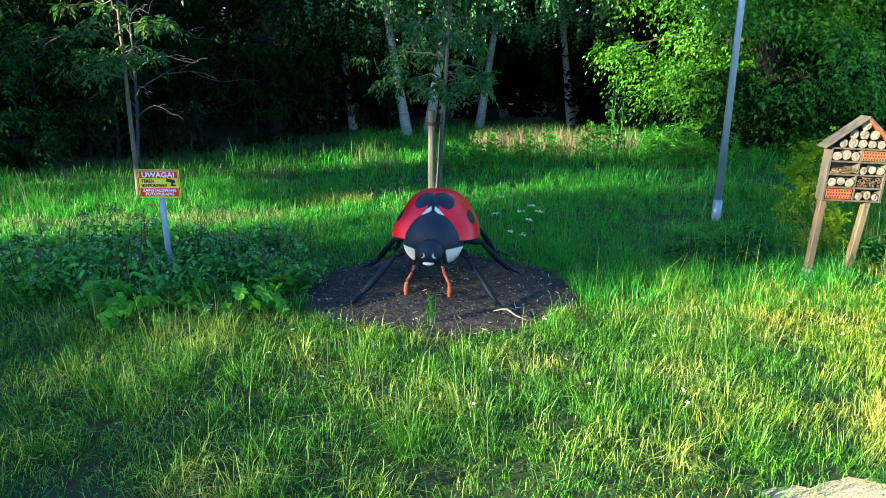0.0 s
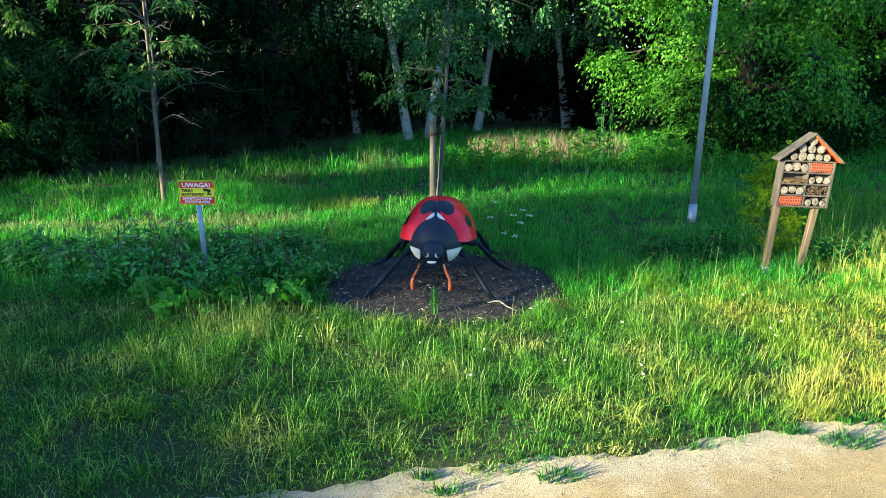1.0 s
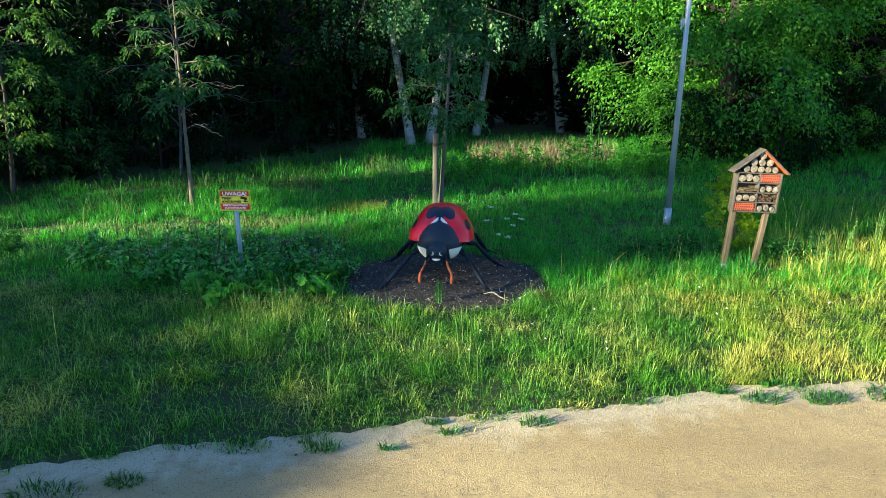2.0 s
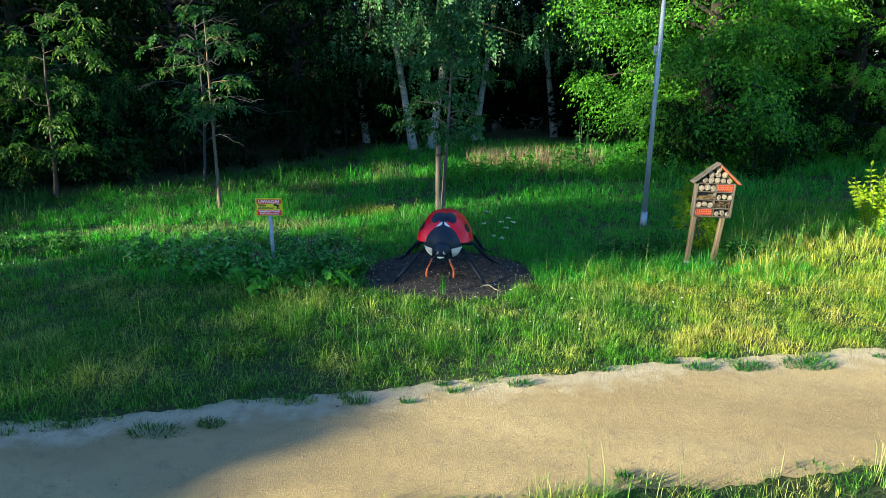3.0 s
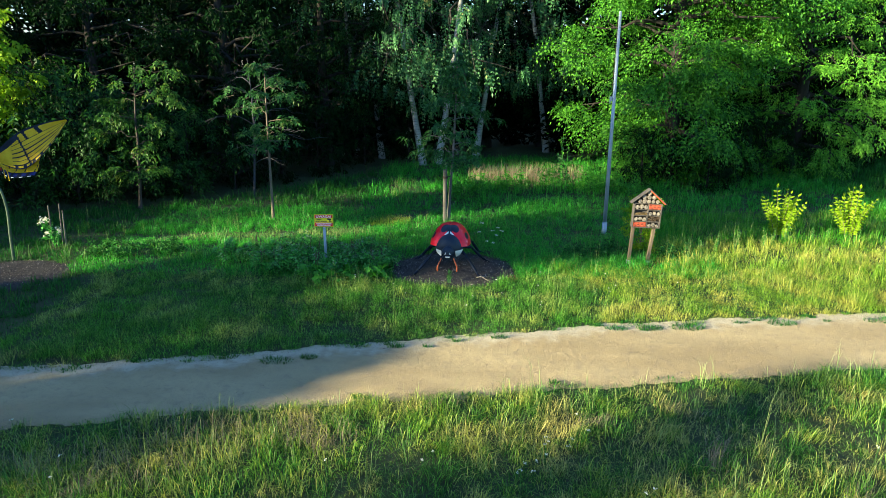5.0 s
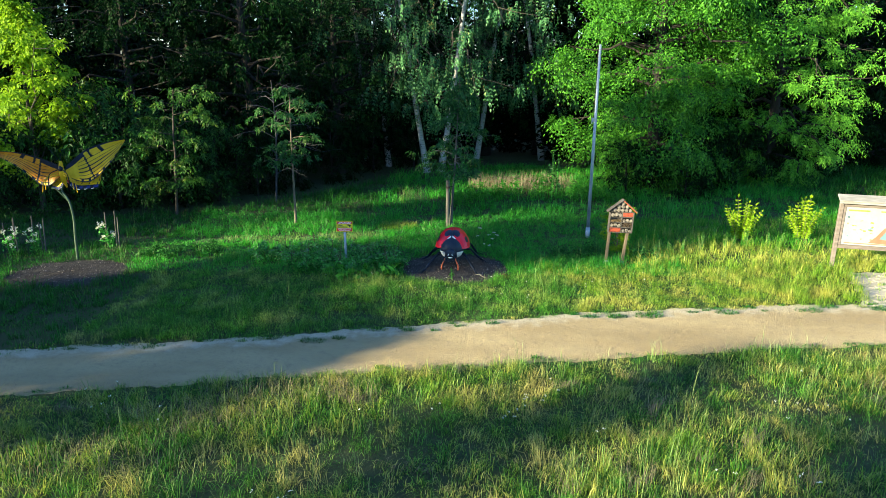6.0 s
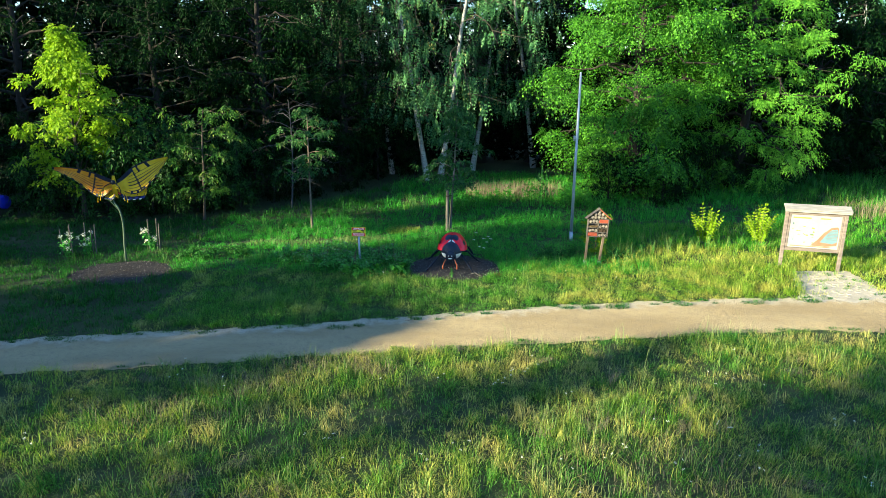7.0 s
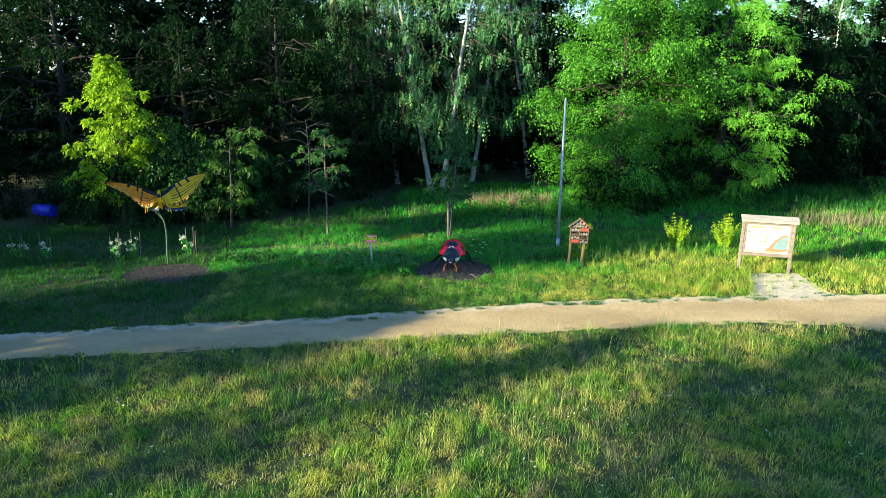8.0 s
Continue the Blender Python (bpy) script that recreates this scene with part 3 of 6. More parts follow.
def field(x0, x1, y0, y1, per_m2, clump, height, width, spread, name, mat, label, keep=None, tuft=0.045, r=rng):
    n = int((x1 - x0) * (y1 - y0) * per_m2 / clump)
    cx, cy = r.uniform(x0, x1, n), r.uniform(y0, y1, n)
    size = np.clip(1 + 0.36 * lumps(cx * 1.4, cy * 1.4) + 0.22 * lumps(cx * 4.1 + 3, cy * 4.1) + 0.25 * r.normal(size=n), 0.3, 2.1)
    lay = 2.6 * lumps(cx * 0.8 + 5, cy * 0.8) + 1.6 * lumps(cx * 2.9, cy * 2.9 + 7)
    dx, dy, vigour = tussock(cx, cy)
    pull = 0.5 * r.uniform(0, 1, n) * (vigour > 0.35)
    cx, cy = cx - dx * pull, cy - dy * pull
    near = np.exp(-((dx * dx + dy * dy) * (1 - pull) ** 2) / 0.016)
    size *= 0.72 + (0.15 + 0.75 * vigour) * near
    lay = np.where(near > 0.25, np.arctan2(dy, dx) + 0.35 * lay, lay)
    off = r.normal(size=(n, clump, 2)) * tuft
    x, y = (cx[:, None] + off[..., 0]).ravel(), (cy[:, None] + off[..., 1]).ravel()
    h = (size[:, None] * r.uniform(0.55, 1.25, (n, clump))).ravel() * height
    own = np.arctan2(off[..., 1], off[..., 0]) + r.normal(size=(n, clump)) * 0.9
    az = np.where(r.uniform(size=(n, clump)) < 0.38, lay[:, None] + r.normal(size=(n, clump)) * 0.55, own).ravel()
    lean = np.clip(r.normal(spread, 0.30, n * clump), 0.05, 1.25)
    inside = np.abs(r.normal(size=len(x))) * 0.10
    ok = (y < wood_line(x) + 0.25 * lumps(x * 2.3, y)) & ~on_path(x, y, -inside) & ~in_bed(x, y, -0.03) & ~(in_tab(x, y) & (r.uniform(size=len(x)) > 0.08))
    edge = np.minimum(np.abs(y - far_edge(x)), np.abs(y - near_edge(x)))
    h = h * np.clip(np.where(on_path(x, y), 0.45 - edge, 0.5 + edge / 0.4), 0.22, 1) * np.where(trodden(x, y), 0.45, 1.0)
    if keep is not None:
        ok &= keep(x, y)
    x, y, h, az, lean = x[ok], y[ok], h[ok], az[ok], lean[ok]
    w = width * r.uniform(0.6, 1.3, len(x))
    v, f = blade_arrays(np.stack([x, y], 1), h, w, lean, az)
    ob = np_object(name, v, f, mat)
    tagged(ob, label, "grass", kind="stuff")
    return len(x)


def build_grass():
    n = 0
    n += field(-6.5, 6.5, 1.6, 5.2, 2800, 11, 0.140, 0.0040, 0.88, "front_grass", FRONT, "uneven green and straw tipped grass beside the footpath", keep=lambda x, y: (x < 2.6 + 0.9 * lumps(x * 2, y * 2)))
    # the yellow blades take over where the sun reaches the grass
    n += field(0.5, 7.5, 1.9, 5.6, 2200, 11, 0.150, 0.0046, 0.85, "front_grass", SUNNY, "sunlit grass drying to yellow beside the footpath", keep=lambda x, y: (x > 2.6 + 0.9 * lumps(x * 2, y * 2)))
    # these darker blades carry the shade of the left side
    n += field(-14, -6.5, 0, 5.2, 760, 9, 0.15, 0.0080, 0.8, "front_grass", TALL_SHADED, "shaded green grass beside the footpath")
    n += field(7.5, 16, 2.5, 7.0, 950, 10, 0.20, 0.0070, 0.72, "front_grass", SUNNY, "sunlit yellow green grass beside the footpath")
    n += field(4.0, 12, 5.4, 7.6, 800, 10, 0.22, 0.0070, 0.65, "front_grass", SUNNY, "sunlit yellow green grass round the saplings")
    n += field(-4.2, 5.2, 5.1, 8.2, 2300, 11, 0.150, 0.0048, 0.80, "meadow_grass", LAWN, "lush green meadow grass round the mulch bed")
    n += field(-7.4, 8, 5.2, 11, 1180, 10, 0.152, 0.0064, 0.82, "meadow_grass", LAWN, "lush green meadow grass behind the mulch bed", keep=lambda x, y: (x < 5.5 + 1.2 * lumps(x, y)) & ~((x > -4.2) & (x < 5.2) & (y < 8.2)))
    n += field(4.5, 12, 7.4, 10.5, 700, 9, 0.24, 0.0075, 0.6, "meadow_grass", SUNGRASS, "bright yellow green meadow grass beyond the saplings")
    n += field(-17, -7.2, 5.0, 11.5, 720, 8, 0.15, 0.0080, 0.75, "meadow_grass", TALL_SHADED, "shaded green meadow grass by the wood edge")
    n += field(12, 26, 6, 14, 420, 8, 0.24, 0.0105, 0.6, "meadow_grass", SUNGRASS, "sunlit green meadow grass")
    n += field(-8, -2.5, 11, 20.5, 330, 8, 0.25, 0.0105, 0.7, "tall_grass", TALL_SHADED, "tall shaded meadow grass before the woods")
    n += field(-2.5, 9, 10.8, 20.5, 330, 8, 0.25, 0.0105, 0.7, "tall_grass", LAWN, "tall green meadow grass before the woods")
    n += field(9, 13, 10.4, 18.5, 330, 8, 0.26, 0.0105, 0.7, "tall_grass", LAWN, "tall green meadow grass beside the bright tree", r=np.random.default_rng(19))
    # dark blades in place of the shade on this far grass
    n += field(12, 30, 14, 22, 240, 8, 0.36, 0.0170, 0.55, "tall_grass", TALL_SHADED, "tall dark green grass before the woods")
    n += field(-6.5, 8.3, -1.6, 1.7, 1550, 11, 0.15, 0.0048, 0.92, "near_grass", NEAR, "uneven grass along the near edge of the path")
    n += field(-7.5, 8, -6.5, -1.6, 800, 10, 0.155, 0.0062, 0.92, "near_grass", NEAR, "long uneven grass with straw stalks on the near side of the path")
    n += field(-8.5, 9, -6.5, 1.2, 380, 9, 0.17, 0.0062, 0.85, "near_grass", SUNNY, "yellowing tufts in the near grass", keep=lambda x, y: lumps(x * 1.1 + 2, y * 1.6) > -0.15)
    n += field(-16, -7.5, -6, 0.5, 300, 8, 0.18, 0.013, 0.6, "near_grass", NEAR, "shaded grass on the near side of the path")
    n += field(8, 16, -6, 2.5, 300, 8, 0.18, 0.013, 0.6, "near_grass", NEAR, "shaded grass on the near side of the path")
    n += field(-11, 11, -17, -6.5, 150, 8, 0.17, 0.020, 0.85, "near_grass", NEAR, "grass beyond the near side of the path", r=np.random.default_rng(3))
    n += field(-6, 6, 2.0, 5.2, 36, 3, 0.32, 0.0032, 0.45, "grass_stalks", STALK, "thin pale seeding stalks above the grass", tuft=0.03)
    n += field(-8, 9, -6.5, 1.3, 55, 3, 0.33, 0.0042, 0.5, "grass_stalks", STALK, "thin pale seeding stalks above the near grass", tuft=0.03)
    n += field(-9, 13, 5.2, 10, 18, 3, 0.40, 0.004, 0.4, "grass_stalks", STALK, "thin pale seeding stalks in the meadow", tuft=0.03)
    return n


build_grass()


def build_clover():
    r = np.random.default_rng(77)
    n = 9000
    cx, cy = r.uniform(-5, 6, n), r.uniform(1.8, 5.2, n)
    ok = (lumps(cx * 1.7 + 1, cy * 1.7) > -0.25) & ~on_path(cx, cy, 0.05) & ~in_bed(cx, cy, 0.02)
    cx, cy = cx[ok], cy[ok]
    z = r.uniform(0.02, 0.085, len(cx))
    three = np.concatenate([np.stack([cx + 0.011 * math.cos(a), cy + 0.011 * math.sin(a), z], 1) for a in (0, 2.09, 4.19)])
    v, f = leaf_arrays(three, 0.022, 0.020, r, up=1.4)
    tagged(np_object("clover", v, [f], YOUNG_LEAF), "low green clover leaves among the grass", "clover", kind="stuff")


build_clover()


def straw_patch(name, cx, cy, rx, ry, count, height, label, mat=STRAW, width=0.007, spread=0.3, seed=1):
    r = np.random.default_rng(seed)
    a, q = r.uniform(0, 2 * np.pi, count), np.sqrt(r.uniform(0, 1, count))
    xy = np.stack([cx + rx * q * np.cos(a), cy + ry * q * np.sin(a)], 1)
    xy = xy[~on_path(xy[:, 0], xy[:, 1], -0.05) & ~in_bed(xy[:, 0], xy[:, 1])]
    m = len(xy)
    v, f = blade_arrays(xy, height * r.uniform(0.6, 1.2, m), width * r.uniform(0.6, 1.3, m), np.clip(r.normal(spread, 0.2, m), 0.02, 0.9), r.uniform(0, 6.28, m))
    tagged(np_object(name, v, f, mat), label, "grass", kind="stuff")


def lodged_grass(name, x0, x1, y0, y1, count, height, width, mat, label, seed):
    """Long grass laid over in tresses that each fall one way."""
    r = np.random.default_rng(seed)
    cx, cy = r.uniform(x0, x1, count), r.uniform(y0, y1, count)
    way = 2.2 * lumps(cx * 0.7, cy * 0.7 + 3) + r.normal(size=count) * 0.5
    k = r.integers(40, 130, count)
    which = np.repeat(np.arange(count), k)
    m = len(which)
    along, across = r.normal(size=m) * 0.15, r.normal(size=m) * 0.06
    a = way[which]
    x = cx[which] + along * np.cos(a) - across * np.sin(a)
    y = cy[which] + along * np.sin(a) + across * np.cos(a)
    ok = ~on_path(x, y, 0.06) & ~in_bed(x, y, 0.1) & ~in_tab(x, y)
    x, y, a, m = x[ok], y[ok], a[ok], int(ok.sum())
    v, f = blade_arrays(np.stack([x, y], 1), height * r.uniform(0.5, 1.3, m), width * r.uniform(0.6, 1.3, m), np.clip(r.normal(0.90, 0.22, m), 0.3, 1.25), a + r.normal(size=m) * 0.5)
    tagged(np_object(name, v, f, mat), label, "grass", kind="stuff")


lodged_grass("lodged_grass", -8, 8, -6.3, 1.2, 110, 0.21, 0.0052, NEAR, "long green grass lodged in tresses beside the path", 51)
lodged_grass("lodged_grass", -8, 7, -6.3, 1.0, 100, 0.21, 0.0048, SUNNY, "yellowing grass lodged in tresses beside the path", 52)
lodged_grass("lodged_grass", -8, 7, -6.3, 1.0, 60, 0.20, 0.0042, STRAW, "straw coloured grass lodged in tresses beside the path", 53)
lodged_grass("lodged_grass", -6, 4, 2.2, 5.0, 60, 0.15, 0.0036, FRONT, "green grass lodged in tresses before the mulch bed", 54)
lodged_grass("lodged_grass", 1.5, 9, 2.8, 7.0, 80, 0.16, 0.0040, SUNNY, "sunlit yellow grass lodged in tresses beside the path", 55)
straw_patch("reed_grass", 2.5, 15.2, 1.9, 1.0, 2000, 0.56, "tall tan seeding grass before the dark woods", width=0.009, spread=0.38, seed=11)
straw_patch("reed_grass", 14.9, 11.7, 1.9, 0.6, 520, 0.72, "tall reddish tan seeding grass in the sun", width=0.010, spread=0.38, seed=12)
straw_patch("dry_grass", -1.55, 9.4, 0.55, 0.5, 800, 0.17, "dry straw coloured grass along the trodden line", mat=SUNNY, width=0.006, spread=0.7, seed=13)
straw_patch("dry_grass", -2.7, 8.25, 0.9, 0.32, 800, 0.16, "dry straw coloured grass along the trodden line", mat=STALK, width=0.006, spread=0.7, seed=16)
straw_patch("dry_grass", -4.8, 7.85, 1.2, 0.25, 500, 0.15, "dry straw coloured grass along the trodden line", mat=STALK, width=0.006, spread=0.7, seed=17)
straw_patch("dry_grass", -1.3, 12.6, 0.45, 0.3, 160, 0.55, "dry seeding tuft in the back meadow", mat=STALK, width=0.006, spread=0.35, seed=18)
# straw and yellow blades set along the sun streaks, to brighten them
straw_patch("dry_grass", -2.5, -0.9, 1.6, 0.55, 800, 0.24, "sunlit yellowing grass beside the path", mat=SUNNY, width=0.005, spread=0.7, seed=14)
straw_patch("dry_grass", -2.3, -0.35, 1.3, 0.35, 420, 0.27, "pale straw stalks catching the sun beside the path", width=0.0042, spread=0.5, seed=61)
straw_patch("dry_grass", -3.6, -1.0, 1.0, 0.4, 420, 0.25, "pale straw grass catching the sun beside the path", width=0.0045, spread=0.6, seed=64)
straw_patch("dry_grass", -4.4, -1.9, 1.5, 0.5, 420, 0.27, "pale straw stalks catching the sun in the near grass", width=0.0042, spread=0.5, seed=62)
straw_patch("dry_grass", 2.2, -3.3, 1.6, 0.6, 380, 0.27, "pale straw stalks catching the sun in the near grass", width=0.0042, spread=0.5, seed=63)
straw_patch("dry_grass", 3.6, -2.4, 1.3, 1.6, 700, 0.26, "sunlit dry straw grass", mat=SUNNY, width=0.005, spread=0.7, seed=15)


# ------------------------------------------------------------ trees
def crown_radius(t, shape):
    if shape == "cone":
        return (1 - t) ** 0.8 * (1 - math.exp(-14 * t)) * 1.15
    if shape == "vase":
        return math.sqrt(max(0.0, 1 - ((t - 0.62) / 0.63) ** 2))
    return math.sqrt(max(0.0, 1 - ((t - 0.48) / 0.53) ** 2))


def grow(name, height, radius, clear, limbs, leaves, leaf, mats, label, category="tree", shape="round", trunk=0.12, seed=1, wobble=0.03,
         droop=0.2, clump=0.32, rise=0.5, lean=(0, 0), twigs=5, crown_up=0.6, narrow=0.5, stem_count=1, group="", fine=True, pairs=0, flat=0.7, face=0.7, hang=0.6):
    """A tree at the origin: tapered trunk with limbs and twigs, and a crown of many single leaves held in uneven clumps."""
    r = np.random.default_rng(seed)
    root = new(name)
    tagged(root, label, category, group)
    wood, limbs_wood, clumps, outs = [], [], [], []
    for s in range(stem_count):
        k = 9
        t = np.linspace(0, 1, k)
        sp = 0.0 if stem_count == 1 else 0.16 * height
        ang = s * 2.4 + seed
        px = lean[0] * t + np.cumsum(r.normal(size=k)) * wobble * height * 0.25 * t + sp * math.cos(ang) * t ** 1.4
        py = lean[1] * t + np.cumsum(r.normal(size=k)) * wobble * height * 0.25 * t + sp * math.sin(ang) * t ** 1.4
        spine = np.stack([px, py, t * height * 0.97 - 0.05], 1)
        wood.append(tube_arrays(spine, trunk * (1 - 0.9 * t) ** 0.9 * np.where(t == 0, 1.35, 1) / math.sqrt(stem_count) + 0.006, 9))
        for i in range(limbs):
            f = clear + (0.97 - clear) * ((i + r.uniform(0, 0.9)) / limbs)
            at = np.array([np.interp(f, t, spine[:, c]) for c in range(3)])
            tc = (f - clear) / (1 - clear)
            reach = radius * crown_radius(min(0.98, tc + 0.06), shape) * r.uniform(0.62, 1.12)
            if reach < 0.05:
                continue
            az = i * 2.39996 + r.normal() * 0.4 + seed
            d = np.array([math.cos(az), math.sin(az), rise * r.uniform(0.5, 1.3)])
            u = np.linspace(0, 1, 6)
            limb = at + u[:, None] * d * reach
            limb[:, 2] -= droop * reach * u ** 2
            limb[1:] += r.normal(size=(5, 3)) * reach * 0.045
            r0 = max(0.006, trunk * 0.42 * (1 - f) ** 0.7 + 0.006)
            limbs_wood.append(tube_arrays(limb, r0 * (1 - 0.85 * u), 5 if fine else 3))
            for j in range(twigs):
                g = 0.3 + 0.7 * (j + r.uniform(0.2, 1)) / twigs
                b = np.array([np.interp(g, u, limb[:, c]) for c in range(3)])
                e = d / np.linalg.norm(d) * 0.5 + r.normal(size=3) * np.array([0.8, 0.8, 0.45])
                tip = b + e * reach * 0.34 * r.uniform(0.5, 1.2)
                tip[2] -= droop * 0.25 * reach
                tip[2] = max(tip[2], 0.15)
                if fine and j % 2 == 0:
                    limbs_wood.append(tube_arrays(np.stack([b, (b + tip) / 2 + r.normal(size=3) * 0.03 * reach, tip]), [r0 * 0.35 + 0.003, r0 * 0.25 + 0.002, 0.002], 4))
                clumps += [tip] if pairs else [tip, (b + tip) / 2]
                outs.append(d)
        clumps.append(spine[-1])
        outs.append(np.array([0, 0, 1.0]))
    v, f = gather(wood)
    np_object("trunk", v, [f], mats[0], root, smooth=True)
    v, f = gather(limbs_wood)
    tagged(np_object("branchwork", v, [f], mats[-1] if len(mats) > 2 else mats[0], root, smooth=True), kind="stuff")
    clumps = np.array(clumps)
    if pairs:
        v, f = leafy_clumps(clumps, np.array(outs), clump, leaves // (2 * pairs + 1), pairs, leaf, narrow, r, flat, face, hang)
        np_object("crown", v, [f], mats[1], root)
        return root
    pick = r.integers(0, len(clumps), leaves)
    wgt = r.uniform(0.5, 1.3, len(clumps))[pick][:, None]
    c = clumps[pick] + np.clip(r.normal(size=(leaves, 3)), -2, 2) * np.array([clump, clump, clump * 0.62]) * wgt
    c[:, 2] = np.maximum(c[:, 2], 0.08)
    v, f = leaf_arrays(c, leaf, leaf * narrow, r, up=crown_up, droop=droop * 2)
    np_object("crown", v, [f], mats[1], root)
    return root


def plant(proto, x, y, turn=0.0, size=1.0):
    ob = copy_thing(proto, pose(x, y, 0, 0, 0, turn) @ Matrix.Diagonal((size, size, size, 1)))
    ob.matrix_basis = pose(x, y, 0, 0, 0, turn) @ Matrix.Diagonal((size, size, size, 1))
    return ob


def at_place(ob, x, y, turn=0.0):
    ob.matrix_basis = pose(x, y, 0, 0, 0, turn)
    return ob


def bare_tree(label, height, reach, seed):
    """A leafless small tree: a thin trunk, long arching limbs and fine twigs."""
    r = np.random.default_rng(seed)
    root = tagged(new("dead_tree"), label, "tree")
    t = np.linspace(0, 1, 8)
    spine = np.stack([0.12 * np.sin(2.4 * t), 0.08 * np.sin(3.1 * t), height * t - 0.05], 1)
    v, f = tube_arrays(spine, 0.035 * (1 - 0.85 * t) + 0.004, 7)
    np_object("trunk", v, [f], DEAD_WOOD, root, smooth=True)
    wood = []
    for k in range(17):
        g = 0.25 + 0.7 * k / 17
        at = np.array([np.interp(g, t, spine[:, c]) for c in range(3)])
        a = k * 2.39996 + r.normal() * 0.3
        far = reach * r.uniform(0.55, 1.1) * (1.15 - 0.6 * g)
        u = np.linspace(0, 1, 7)
        limb_line = at + np.stack([u * far * math.cos(a), u * far * math.sin(a), far * (0.75 * u - 0.62 * u ** 2)], 1) + r.normal(size=(7, 3)) * 0.03 * u[:, None]
        wood.append(tube_arrays(limb_line, 0.014 * (1 - 0.85 * u) + 0.002, 5))
        for j in range(5):
            b = limb_line[2 + j]
            e = b + np.array([math.cos(a + r.normal() * 0.8), math.sin(a + r.normal() * 0.8), r.uniform(-0.5, 0.5)]) * far * r.uniform(0.2, 0.42)
            wood.append(tube_arrays(np.stack([b, (b + e) / 2 + [0, 0, 0.03], e]), [0.005, 0.004, 0.002], 4))
    v, f = gather(wood)
    tagged(np_object("branchwork", v, [f], DEAD_WOOD, root, smooth=True), kind="stuff")
    return root


def feathery_sapling(label, shoots, height, spread, leaf, pairs, seed, group=""):
    """A many stemmed sapling: upright shoots that fan out from the root, leafy in pairs along their length."""
    r = np.random.default_rng(seed)
    root = tagged(new("sapling"), label, "sapling", group)
    wood, feet, ways, lengths, faces = [], [], [], [], []
    for k in range(shoots):
        a = k * 2.39996 + r.normal() * 0.3
        out = spread * math.sqrt((k + 0.5) / shoots) * r.uniform(0.8, 1.25)
        top = np.array([out * math.cos(a), out * math.sin(a), height * r.uniform(0.62, 1.06) * (1.05 - 0.32 * out / spread)])
        foot = np.array([0.05 * math.cos(a), 0.05 * math.sin(a), -0.02])
        mid = foot + (top - foot) * [0.42, 0.42, 0.5]
        wood.append(tube_arrays(smooth_line([foot, mid, top], 4), np.linspace(0.007, 0.002, 9), 5))
        for p, q, n in ((foot * 0.7 + mid * 0.3, mid, 2), (mid, top, 3)):
            for _ in range(n):
                feet.append(p), ways.append(q - p), lengths.append(np.linalg.norm(q - p)), faces.append(r.normal(size=3) + [0, 0, 0.6])
    for v, f in wood:
        np_object("stem", v, [f], YOUNG_BARK, root, smooth=True)
    v, f = spray_arrays(np.array(feet), np.array(ways), np.array(faces), np.array(lengths), pairs // 2, leaf, 0.42, r, 0.0)
    np_object("crown", v, [f], GOLD_LEAF, root)
    return root


